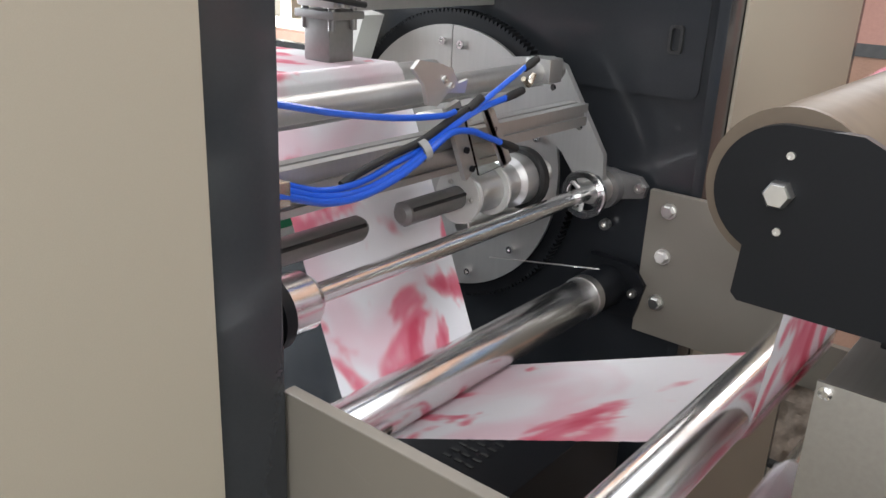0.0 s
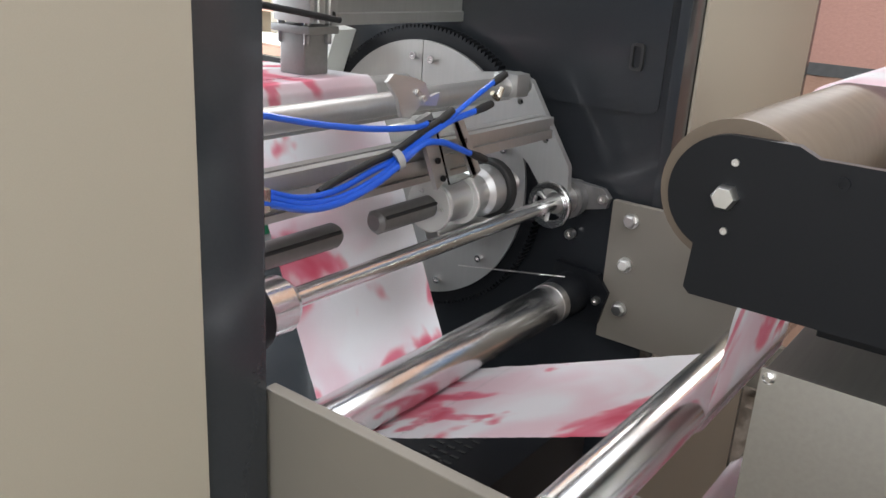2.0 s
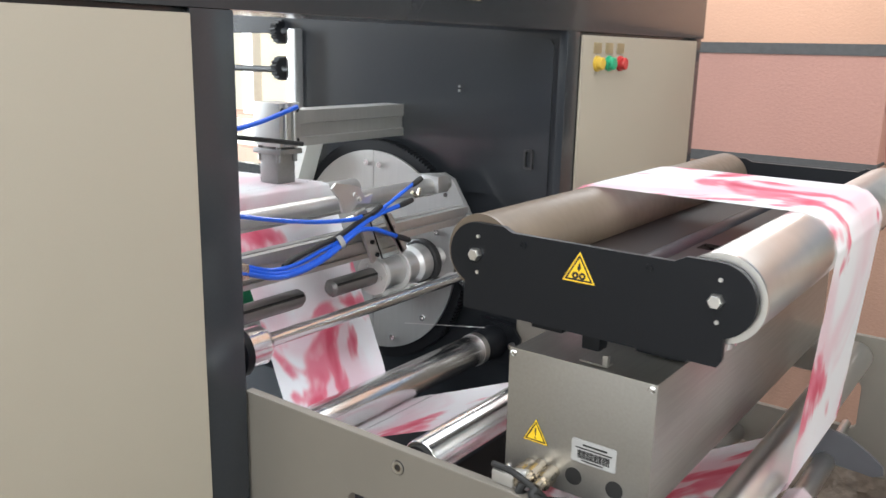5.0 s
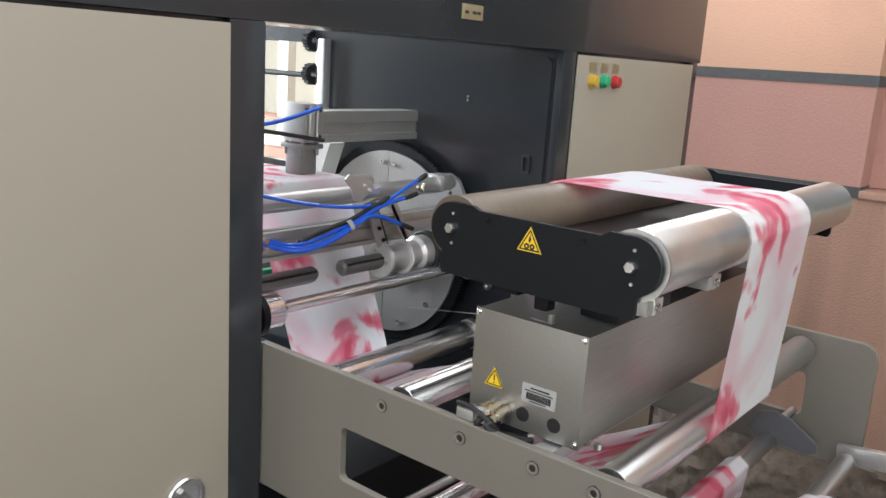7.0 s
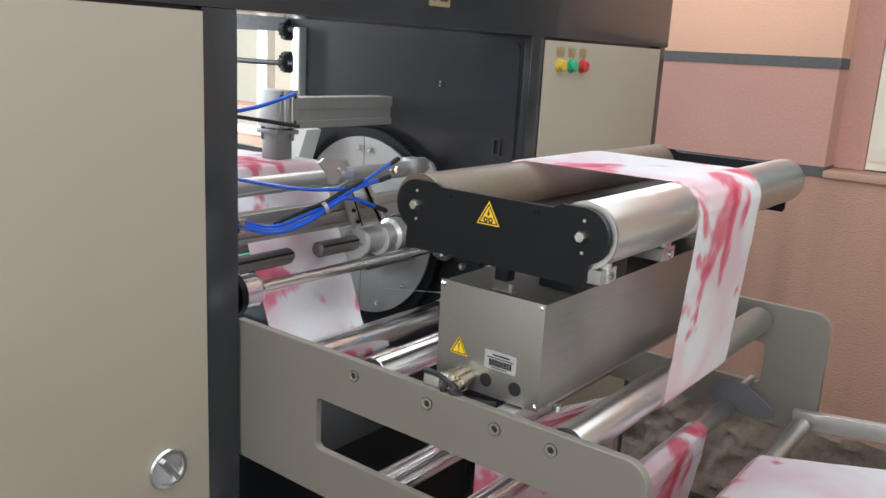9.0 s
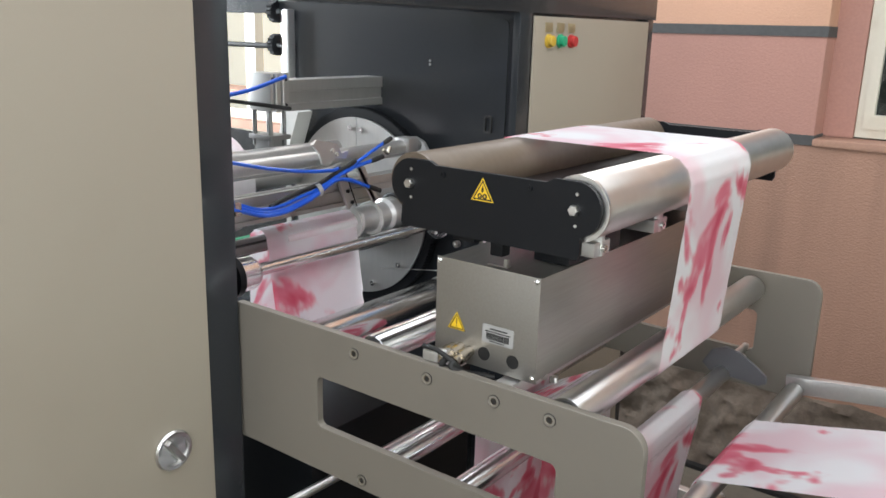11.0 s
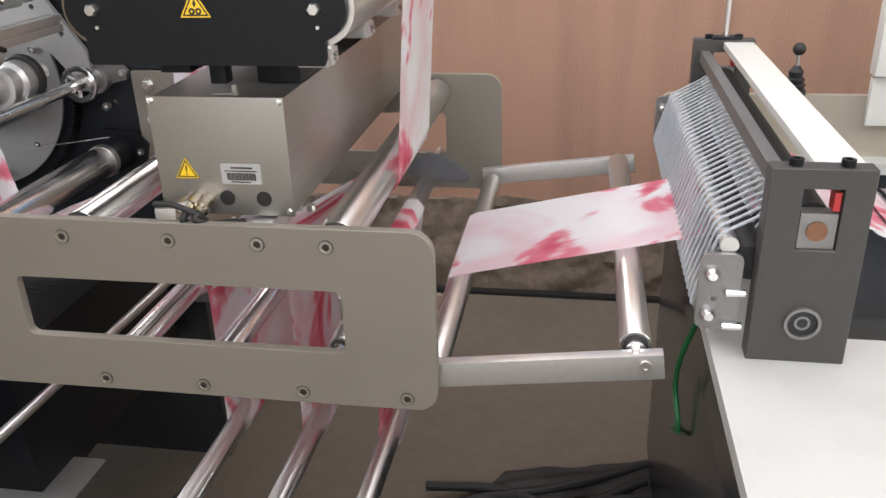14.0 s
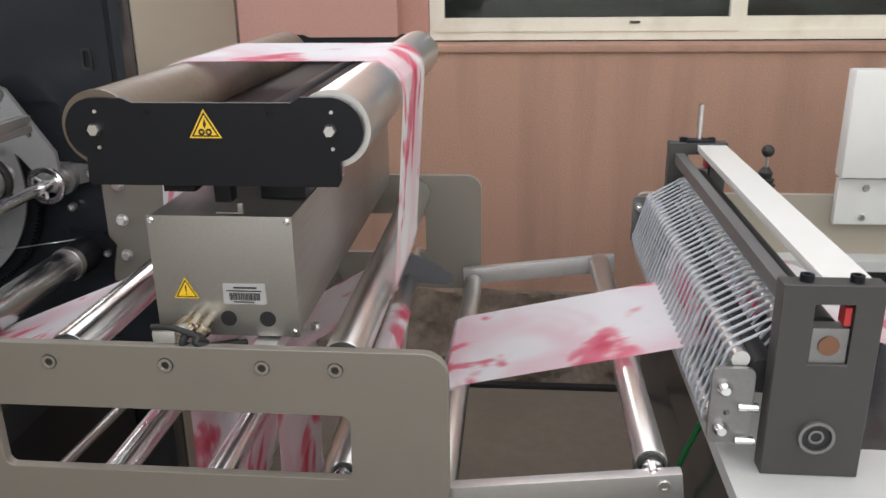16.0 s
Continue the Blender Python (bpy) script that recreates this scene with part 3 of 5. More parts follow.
for y0 in (0.018, 0.846):
    part("rail", box(-0.04, 0.685, y0, y0 + 0.022, 0.386, 0.418, 0.002), ALU, bar)
    for x, z in D:
        part("socket", join(ring_body((x, y0 + 0.003, z), (x, y0 + 0.019, z), 0.0095, 0.006, 20), box(x - 0.008, x + 0.008, y0 + 0.004, y0 + 0.018, 0.412, z - 0.009)), ALU, bar, "small clamp block")
        part("screw", caphead((x - 0.012, y0, 0.400), (0, -1, 0), 0.0065, 0.003), BLACK, bar)
part("pivot_shaft", rod((0.045, 0.0, 0.405), (0.045, 0.06, 0.405), 0.010, 18), STEEL, bar)
part("hub", ring_body((0.045, 0.002, 0.405), (0.045, 0.018, 0.405), 0.020, 0.010, 24), ALU, bar)
part("link", rod((0.045, 0.006, 0.40), (0.02, 0.006, 0.20), 0.006, 12), STEEL, bar)
part("cross_rod", rod((-0.035, 0.0, 0.47), (0.16, 0.85, 0.62), 0.010, 14), STEEL, bar)
bmd = box(-0.017, 0.017, -0.017, 0.017, -0.29, 0.29, 0.002)
bmd.transform(Matrix.Translation((0.065, 0.30, 0.075)) @ Matrix.Rotation(radians(45), 4, "Y"))
solid("strut", bmd, BLACK, "dark square strut under the dancer bar", "machine frame", at=(0.065, 0.30, FLOOR + 0.02))

# ---- web exit frame ----
fr = thing("dancer_carrier", (0.95, 0.45, 0.75), "rectangular aluminium arm frame with two steel rollers", "machine frame")
for y0, y1 in ((0.018, 0.036), (0.838, 0.856)):
    bma = box(-0.167, 0.167, y0, y1, -0.0185, 0.0185, 0.002)
    bma.transform(Matrix.Translation((0.940, 0, 0.7715)) @ Matrix.Rotation(radians(-6.9), 4, "Y"))
    part("arm", bma, ALU, fr)
    part("screw", caphead((1.082, y0, 0.791), (0, -1, 0), 0.008, 0.003), STEEL, fr)
roller("exit_roller", 1.070, 0.800, 0.0215, 0.054, 0.820, STEEL, "steel roller at the outer end of the exit frame", 0.008, 1, "exit frame rollers")
roller("exit_roller", 0.797, 0.748, 0.019, 0.054, 0.820, STEEL, "steel roller at the inner end of the exit frame", 0.008, 1, "exit frame rollers")

df = thing("deflector_bracket", (0.67, 0.80, 0.76), "blue-grey sheet bracket fixed to the side plate", "bracket")
part("sheet", slab([(0.622, 0.792), (0.640, 0.825), (0.668, 0.836), (0.700, 0.829), (0.732, 0.810), (0.756, 0.792), (0.758, 0.778), (0.742, 0.770), (0.690, 0.774), (0.640, 0.776)], [], 0.745, 0.752), mat("blue_grey_sheet", (0.10, 0.103, 0.112), 0.5, grain=0.1, scale=60, stain=0.3), df)
part("spacer", rod((0.67, 0.752, 0.80), (0.67, 0.879, 0.80), 0.008, 14), STEEL, df)

# ---- web guide: box, black side plates, two big rollers ----
gb = thing("web_guide_box", (0.522, 0.45, 0.962), "brushed metal web guide drive box with warning sticker", "machine unit")
part("housing", box(0.435, 0.615, 0.052, 0.830, 0.972, 1.128, 0.0015), BRUSH, gb)
part("end_cover", box(0.433, 0.617, 0.049, 0.052, 0.970, 1.130, 0.001), BRUSH, gb)
for x in (0.439, 0.611):
    for z in (1.124, 0.977):
        part("screw", lathe([(0, 0.0042), (0.5, 0.0042), (1, 0.002)], (x, 0.049, z), (x, 0.046, z), 14), CHROME, gb)


def warning(x, y, z, s, parent, kind):
    h = s * 0.866
    def tri(k):
        return [(x - s / 2 * k, z - h / 3 * k), (x + s / 2 * k, z - h / 3 * k), (x, z + 2 * h / 3 * k)]
    st = part("warning_sticker", slab(tri(1.0), [], y - 0.0006, y), INK, parent, "yellow triangular warning sticker with black edge")
    part("sticker_face", slab(tri(0.96), [tri(0.84)], y - 0.0009, y - 0.0005), YELLOW, st)
    part("sticker_field", slab(tri(0.66), [], y - 0.0009, y - 0.0005), YELLOW, st)
    if kind == "mark":
        part("mark", slab([(x - s * 0.035, z + s * 0.24), (x + s * 0.035, z + s * 0.24), (x + s * 0.018, z - s * 0.04), (x - s * 0.018, z - s * 0.04)], [], y - 0.0012, y - 0.0008), INK, st)
        part("mark", slab(circle(x, z - s * 0.12, s * 0.035, 12), [], y - 0.0012, y - 0.0008), INK, st)
    else:
        part("mark", slab(circle(x - s * 0.10, z - s * 0.10, s * 0.10, 16), [circle(x - s * 0.10, z - s * 0.10, s * 0.04, 12)], y - 0.0012, y - 0.0008), INK, st)
        part("mark", slab(circle(x + s * 0.11, z - s * 0.10, s * 0.10, 16), [circle(x + s * 0.11, z - s * 0.10, s * 0.04, 12)], y - 0.0012, y - 0.0008), INK, st)
        part("mark", slab([(x - s * 0.05, z + s * 0.10), (x, z + s * 0.01), (x + s * 0.06, z + s * 0.12), (x + s * 0.01, z + s * 0.30)], [], y - 0.0012, y - 0.0008), INK, st)


warning(0.474, 0.049, 1.030, 0.034, gb, "mark")
lab = part("rating_label", slab(rounded(0.522, 0.577, 1.014, 1.042, 0.002), [], 0.0482, 0.049), LABELW, gb, "white rating label with unreadable print and a bar code")
part("print_bar", box(0.536, 0.566, 0.0476, 0.0482, 1.0355, 1.0375), INK, lab)
part("print_bar", box(0.527, 0.572, 0.0476, 0.0482, 1.0315, 1.0328), INK, lab)
part("print_bar", box(0.535, 0.562, 0.0476, 0.0482, 1.0165, 1.0178), INK, lab)
xx = 0.530
for k in range(24):
    w = (0.0008, 0.0014, 0.0006, 0.0011)[k % 4]
    part("code_bar", box(xx, xx + w, 0.0476, 0.0482, 1.0195, 1.0295), INK, lab)
    xx += w + (0.0007, 0.0005, 0.0009)[k % 3]
for x in (0.526, 0.577):
    part("cable_hole", join(rod((x, 0.0483, 0.994), (x, 0.049, 0.994), 0.0105, 24)), INK, gb, "dark round cable hole")
for x, z in ((0.484, 0.994), (0.500, 0.992), (0.470, 0.990)):
    part("connector", lathe([(0, 0.0085), (0.3, 0.0085), (0.32, 0.0105), (0.7, 0.0105), (0.72, 0.007), (1, 0.0065)], (x, 0.049, z), (x, 0.010, z - 0.006), 16), NICKEL, gb, "nickel-plated cable connector")
part("elbow", join(box(0.440, 0.470, 0.008, 0.026, 0.975, 0.992, 0.004), rod((0.455, 0.018, 0.985), (0.485, 0.018, 0.992), 0.008)), ALU, gb)
part("clip", hose([(0.440, 0.012, 0.996), (0.470, 0.006, 0.998), (0.498, 0.010, 0.985), (0.505, 0.02, 0.972)], 0.004), RUBBER, gb)
part("cable", hose([(0.500, 0.012, 0.986), (0.498, 0.006, 0.978), (0.520, 0.02, 0.966), (0.545, 0.05, 0.96)], 0.005), RUBBER, gb, "black cable")
part("cable", hose([(0.484, 0.012, 0.988), (0.480, 0.008, 0.975), (0.500, 0.03, 0.962), (0.530, 0.06, 0.955)], 0.005), RUBBER, gb, "black cable")
for x0, x1 in ((0.440, 0.462), (0.560, 0.590)):
    sb = thing("support_bar", ((x0 + x1) / 2, 0.45, 0.955), "aluminium bar that carries the guide box", "machine frame", "support bars")
    part("bar", box(x0, x1, 0.014, 0.879, 0.945, 0.966, 0.002), ALU, sb)
for x in (0.61, 0.628):
    part("foot_screw", caphead((x, 0.085, 0.966), (0, 0, 1), 0.006, 0.008), STEEL, gb)

gf = thing("web_guide", (0.53, 0.45, 1.13), "black web guide frame carrying two large rollers", "machine unit")
RX0, RX1, RZ = 0.401, 0.678, 1.242


def guide_plate(y0, y1):
    pts = []
    pts += arc(RX1, RZ, 0.0375, -75, 88, 18)
    pts += [(0.645, RZ + 0.0375), (0.633, RZ + 0.031), (0.448, RZ + 0.031), (0.436, RZ + 0.0365)]
    pts += arc(RX0, RZ, 0.0365, 92, 245, 22)
    pts += [(RX0 - 0.0172, RZ - 0.062), (RX0 - 0.013, RZ - 0.066), (0.684, RZ - 0.066), (0.688, RZ - 0.058)]
    return slab(pts, [], y0, y1)


for y0, y1, yo, d in ((0.020, 0.027, 0.020, -1), (0.866, 0.873, 0.873, 1)):
    pl = part("side_plate", guide_plate(y0, y1), BLACK, gf)
    for x in (RX0, RX1):
        part("bolt", hexhead((x, yo, RZ), (0, d, 0), 0.0078, 0.008), STEEL, pl, "bright hexagon bolt")
        for dz in (0.021, -0.021):
            part("screw", caphead((x + 0.002, yo, RZ + dz), (0, d, 0), 0.0022, 0.0015), STEEL, pl)
    for x in (0.462, 0.608):
        part("screw", caphead((x, yo, RZ + 0.020), (0, d, 0), 0.0042, 0.002), BLACK, pl)
    if d < 0:
        warning(0.532, 0.020, 1.244, 0.040, pl, "hand")
part("cross_plate", box(0.470, 0.575, 0.027, 0.866, 1.178, 1.184), BLACK, gf)
part("cover_plate", slab(rect(RX0 + 0.040, RX1 - 0.040, 0.032, 0.862), [rect(0.555, 0.600, 0.30, 0.335)], RZ - 0.022, RZ - 0.018, "z"), mat("brown_black_sheet", (0.016, 0.012, 0.010), 0.5, grain=0.1, scale=60, stain=0.2, stain_scale=6, spec=0.12), gf, "dark glossy cover plate between the rollers")
part("cross_tube", rod((0.535, 0.027, 1.215), (0.535, 0.866, 1.215), 0.016), BLACK, gf)
part("pivot_block", box(0.555, 0.615, 0.13, 0.30, 1.130, 1.178, 0.003), BLACK, gf)
part("pivot_block", box(0.49, 0.56, 0.55, 0.70, 1.130, 1.178, 0.003), BLACK, gf)
part("slide", box(0.46, 0.50, 0.05, 0.10, 1.160, 1.180, 0.002), BLACK, gf)
part("angle", join(box(0.520, 0.554, 0.058, 0.072, 1.1305, 1.1325), box(0.5475, 0.554, 0.058, 0.064, 1.1325, 1.144, 0.001)), BRUSH, gf, "bent pale metal angle")
part("latch_block", box(0.516, 0.538, 0.068, 0.090, 1.142, 1.178, 0.003), BLACK, gf)
for y in (0.13, 0.34, 0.55):
    cl = part("clamp", join(box(0.60, 0.655, y, y + 0.05, 1.150, 1.172, 0.003), rod((0.645, y + 0.025, 1.150), (0.645, y + 0.025, 1.185), 0.012)), ALU, gf, "clear and metal clamp under the guide roller")
    part("clamp_screw", caphead((0.655, y + 0.025, 1.161), (1, 0, 0), 0.006, 0.006), CHROME, cl)
rear_tube = part("rear_roller", lathe([(0, 0.038), (0, 0.0425), (0.003, 0.044), (0.997, 0.044), (1, 0.0425), (1, 0.038)], (RX0, 0.034, RZ), (RX0, 0.860, RZ), 48), BROWN, gf, "brown rubber-covered roller", at=(RX0, 0.45, RZ))
front_tube = part("front_roller", lathe([(0, 0.038), (0, 0.0425), (0.003, 0.044), (0.997, 0.044), (1, 0.0425), (1, 0.038)], (RX1, 0.034, RZ), (RX1, 0.860, RZ), 48), GUIDESTEEL, gf, "polished steel roller", at=(RX1, 0.45, RZ))
TURNING.append((rear_tube, 0.044, 1))
TURNING.append((front_tube, 0.044, 1))
part("rim", ring_body((RX0, 0.029, RZ), (RX0, 0.034, RZ), 0.0450, 0.030, 40), BROWN, gf)
part("rim", ring_body((RX1, 0.029, RZ), (RX1, 0.034, RZ), 0.045, 0.036, 40), STEEL, gf)

# ---- turret inside the cabinet ----
TC = (-0.495, 0.950)
tu = thing("turret", (TC[0], 0.87, TC[1]), "bright steel turret disc with a black gear ring", "machine unit")
gear_pts = []
for k in range(180):
    a = 2 * math.pi * k / 180
    for da, rr in ((0.0, 0.284), (0.3, 0.291), (0.6, 0.291), (0.9, 0.284)):
        aa = a + da * 2 * math.pi / 180
        gear_pts.append((TC[0] + rr * math.cos(aa), TC[1] + rr * math.sin(aa)))
part("gear_ring", slab(gear_pts, [circle(TC[0], TC[1], 0.260, 96)], 0.862, 0.885), BLACK, tu, "black toothed ring")
part("half_disc", slab([(TC[0] - 0.001, TC[1] + 0.262), *arc(TC[0], TC[1], 0.262, 91, 269, 48), (TC[0] - 0.001, TC[1] - 0.262)], [], 0.855, 0.862), DISC, tu)
part("half_disc", slab([(TC[0] + 0.001, TC[1] - 0.262), *arc(TC[0], TC[1], 0.262, 271, 449, 48), (TC[0] + 0.001, TC[1] + 0.262)], [], 0.855, 0.862), DISC, tu)
for dx, dz in ((-0.022, 0.230), (0.022, 0.227), (0.17, -0.15), (0.07, -0.225), (-0.18, 0.14), (0.21, 0.08)):
    part("screw", caphead((TC[0] + dx, 0.855, TC[1] + dz), (0, -1, 0), 0.0075, 0.006), CHROME, tu)
part("drum", rod((TC[0], 0.80, TC[1]), (TC[0], 0.855, TC[1]), 0.10, 40, 0.004), DISC, tu)
arm_pts = [(-0.40, 1.110), (-0.36, 1.168), (-0.255, 1.182), (-0.224, 1.170), (-0.132, 1.030), (-0.128, 0.985), (-0.170, 0.965), (-0.215, 1.020), (-0.30, 1.085)]
part("arm_plate", slab(arm_pts, [circle(-0.244, 1.130, 0.006, 12), circle(-0.184, 1.070, 0.006, 12)], 0.828, 0.840), DISC, tu, "bright arm plate")

# chucks: two slotted shafts that face each other
CX, CZ = -0.212, 0.998


def chuck(y_tip, y_disc, y_end, label):
    d = 1 if y_end > y_tip else -1
    c = thing("core_chuck", (CX, y_disc, CZ), label, "machine part", "core chucks")
    tip = [(0, 0.012), (0.05, 0.018), (1, 0.018)]
    part("mandrel", lathe(tip, (CX, y_tip, CZ), (CX, y_disc, CZ), 14), CYLGREY, c, "slotted grey steel mandrel")
    for k in range(3):
        a = 2 * math.pi * k / 3 + 0.5
        part("key_strip", rod((CX + 0.0172 * math.cos(a), y_tip + d * 0.01, CZ + 0.0172 * math.sin(a)), (CX + 0.0172 * math.cos(a), y_disc, CZ + 0.0172 * math.sin(a)), 0.003, 8), RUBBER, c)
    part("flange", rod((CX, y_disc, CZ), (CX, y_disc + d * 0.006, CZ), 0.042, 40, 0.001), WHITEP, c, "pale round flange")
    part("hub", lathe([(0, 0.022), (0.1, 0.034), (0.75, 0.034), (0.8, 0.043), (1, 0.043)], (CX, y_disc + d * 0.006, CZ), (CX, y_end, CZ), 32), ALU, c)
    part("pulley", rod((CX, y_end, CZ), (CX, y_end + d * 0.02, CZ), 0.052, 36, 0.003), RUBBER, c, "black ribbed pulley")
    part("axle", rod((CX, y_end + d * 0.02, CZ), (CX, y_end + d * 0.075, CZ), 0.02, 20), STEEL, c)
    part("flange", rod((CX, y_disc + d * 0.075, CZ), (CX, y_disc + d * 0.081, CZ), 0.044, 40, 0.001), WHITEP, c)
    for k in range(3):
        a = 2 * math.pi * k / 3
        part("screw", caphead((CX + 0.026 * math.cos(a), y_disc, CZ + 0.026 * math.sin(a)), (0, -d, 0), 0.004, 0.004), STEEL, c)
    return c


chuck(0.402, 0.530, 0.690, "slotted core chuck with pale flanges on the turret arm")
chuck(0.328, 0.13, 0.03, "slotted core chuck facing the other one")

# tube with hub cup and handwheel collar
tb = thing("pinch_tube", (-0.148, 0.45, 0.962), "thin polished steel tube across the cabinet", "machine part")
part("tube", rod((-0.148, 0.17, 0.962), (-0.148, 0.87, 0.962), 0.0135, 28), CHROME, tb)
part("cup", lathe([(0, 0.030), (0.05, 0.036), (0.8, 0.036), (1, 0.028)], (-0.148, 0.12, 0.962), (-0.148, 0.175, 0.962), 36), CHROME, tb)
part("cup_plate", rod((-0.148, 0.105, 0.962), (-0.148, 0.12, 0.962), 0.044, 36), BLACK, tb)
part("lever", slab([(-0.178, 1.05), (-0.160, 1.055), (-0.112, 0.95), (-0.130, 0.93), (-0.165, 0.93)], [], 0.115, 0.121), ALU, tb)
part("support", box(-0.175, -0.12, 0.0, 0.105, 0.93, 0.99, 0.004), BLACK, tb)
part("hand_ring", join(ring_body((-0.148, 0.797, 0.962), (-0.148, 0.811, 0.962), 0.0405, 0.031, 40), ring_body((-0.148, 0.800, 0.962), (-0.148, 0.808, 0.962), 0.0425, 0.0295, 40)), CHROME, tb, "chrome ring collar")
for k_ in range(3):
    part("ring_spoke", rod((-0.148, 0.803, 0.962), (-0.148 + 0.032 * math.cos(k_ * 2.094 + 0.4), 0.803, 0.962 + 0.032 * math.sin(k_ * 2.094 + 0.4)), 0.004, 10), STEEL, tb)
part("bearing", lathe([(0, 0.020), (0.4, 0.026), (1, 0.030)], (-0.148, 0.818, 0.962), (-0.148, 0.905, 0.962), 30), STEEL, tb)
part("bearing_ring", ring_body((-0.148, 0.858, 0.962), (-0.148, 0.879, 0.962), 0.037, 0.026, 32), CYLGREY, tb)
part("bearing_hub", rod((-0.148, 0.852, 0.962), (-0.148, 0.879, 0.962), 0.025, 28, 0.002), ALU, tb)
part("bracket", slab([(-0.18, 0.93), (-0.075, 0.955), (-0.07, 0.975), (-0.085, 0.99), (-0.16, 0.995), (-0.185, 0.975)], [], 0.880, 0.892), CYLGREY, tb)
part("bolt", caphead((-0.082, 0.880, 0.972), (0, -1, 0), 0.008, 0.008), STEEL, tb)
lb = thing("roller_bearing_block", (-0.12, 0.85, 0.782), "black bearing block holding the large roller", "machine part")
part("block", lathe([(0, 0.034), (0.3, 0.040), (1, 0.040)], (-0.12, 0.805, 0.782), (-0.12, 0.87, 0.782), 32), BLACK, lb)
part("bracket", slab([(-0.18, 0.72), (-0.06, 0.735), (-0.045, 0.80), (-0.07, 0.83), (-0.16, 0.835)], [], 0.870, 0.886), BLACK, lb)
part("clamp_ring", ring_body((-0.12, 0.782, 0.782), (-0.12, 0.80, 0.782), 0.0385, 0.0355, 36), STEEL, lb)
for dx, dz in ((0.055, 0.0), (-0.02, -0.05)):
    part("bolt", caphead((-0.12 + dx, 0.870, 0.782 + dz), (0, -1, 0), 0.008, 0.008), STEEL, lb)
for x, z in ((-0.147, 0.887), (-0.03, 0.862)):
    solid("wall_bolt", caphead((x, 0.899, z), (0, -1, 0), 0.010, 0.012), STEEL, "dark socket bolt in the cabinet wall", "bolt", "wall bolts", at=(x, 0.899, z))
solid("guide_wire", rod((-0.30, 0.75, 0.818), (-0.10, 0.80, 0.838), 0.0012, 6), STEEL, "thin bright wire by the large roller", "wire", at=(-0.3, 0.75, 0.818))
solid("lower_mandrel", rod((-0.30, 0.66, 0.90), (-0.30, 0.855, 0.90), 0.016, 20, 0.002), STEEL, "dark steel mandrel on the turret disc", "machine part", at=(-0.30, 0.8, 0.90))

# splice unit: profile bars with the cutter carriage, cylinder and hoses
su = thing("splice_unit", (-0.2, 0.45, 1.1), "aluminium profile bars of the web splicing unit", "machine unit")


def profile(name, a, b, w, h, parent, material=DISC):
    """An aluminium T-slot profile along Y, at x and z of a."""
    x, y0, z = a
    y1 = b
    g = 0.0035
    pts = [(x - w / 2, z - h / 2), (x + w / 2, z - h / 2), (x + w / 2, z - g), (x + w / 2 - 0.006, z - g), (x + w / 2 - 0.006, z + g),
           (x + w / 2, z + g), (x + w / 2, z + h / 2), (x + g, z + h / 2), (x + g, z + h / 2 - 0.006), (x - g, z + h / 2 - 0.006), (x - g, z + h / 2), (x - w / 2, z + h / 2)]
    return part(name, slab(pts, [], y0, y1), material, parent)


profile("bar", (-0.168, 0.10, 1.102), 0.79, 0.036, 0.036, su)
profile("bar", (-0.195, 0.05, 1.066), 0.60, 0.034, 0.026, su)
part("bar", rod((-0.222, 0.02, 1.166), (-0.222, 0.80, 1.166), 0.017, 24), DISC, su)
part("bar", rod((-0.250, 0.02, 1.140), (-0.250, 0.80, 1.140), 0.005, 16), DISC, su)
part("bar", box(-0.265, -0.225, 0.02, 0.60, 1.078, 1.092, 0.004), DISC, su)
part("bar", rod((-0.345, 0.02, 1.160), (-0.345, 0.62, 1.160), 0.022, 28), DISC, su)
blade = [(0.350, 1.212), (0.362, 1.222), (0.405, 1.214), (0.428, 1.206), (0.440, 1.186), (0.462, 1.190), (0.455, 1.172), (0.420, 1.176), (0.398, 1.160), (0.380, 1.164), (0.372, 1.190)]
part("blade_plate", slab(blade, [circle(0.425, 1.184, 0.004, 10)], -0.156, -0.150, "x"), ALU, su, "angled bare metal blade holder")
for y, z in ((0.425, 1.184), (0.412, 1.194)):
    part("screw", caphead((-0.150, y, z), (1, 0, 0), 0.005, 0.004), STEEL, su)
for nm, pts, xx0 in (("carriage", [(0.398, 1.160), (0.425, 1.168), (0.475, 1.075), (0.448, 1.055)], -0.142), ("carriage_plate", [(0.470, 1.150), (0.492, 1.152), (0.545, 1.070), (0.528, 1.060)], -0.136)):
    part(nm, slab(pts, [], xx0, xx0 + 0.008, "x"), DISC, su, "small tilted cutter carriage plate")
part("clear_guard", slab([(0.425, 1.160), (0.470, 1.165), (0.535, 1.066), (0.470, 1.060)], [], -0.132, -0.128, "x"), ACRYLIC, su, "clear acrylic guard")
for y, z in ((0.415, 1.155), (0.455, 1.072), (0.500, 1.120), (0.512, 1.098), (0.440, 1.10)):
    part("screw", caphead((-0.132, y, z), (1, 0, 0), 0.0045, 0.004), BLACK, su)
for p0, p1 in (((-0.12, 0.548, 1.200), (-0.118, 0.575, 1.212)), ((-0.12, 0.505, 1.163), (-0.122, 0.55, 1.170)), ((-0.112, 0.490, 1.107), (-0.112, 0.53, 1.092)), ((-0.12, 0.425, 1.158), (-0.122, 0.455, 1.170))):
    part("push_fitting", lathe([(0, 0.0048), (0.5, 0.0062), (1, 0.0055)], p0, p1, 14), RUBBER, su, "black push-in air fitting")
part("valve_spring", hose([(-0.125, 0.555, 1.185), (-0.125, 0.57, 1.175), (-0.125, 0.58, 1.19)], 0.004), NICKEL, su)
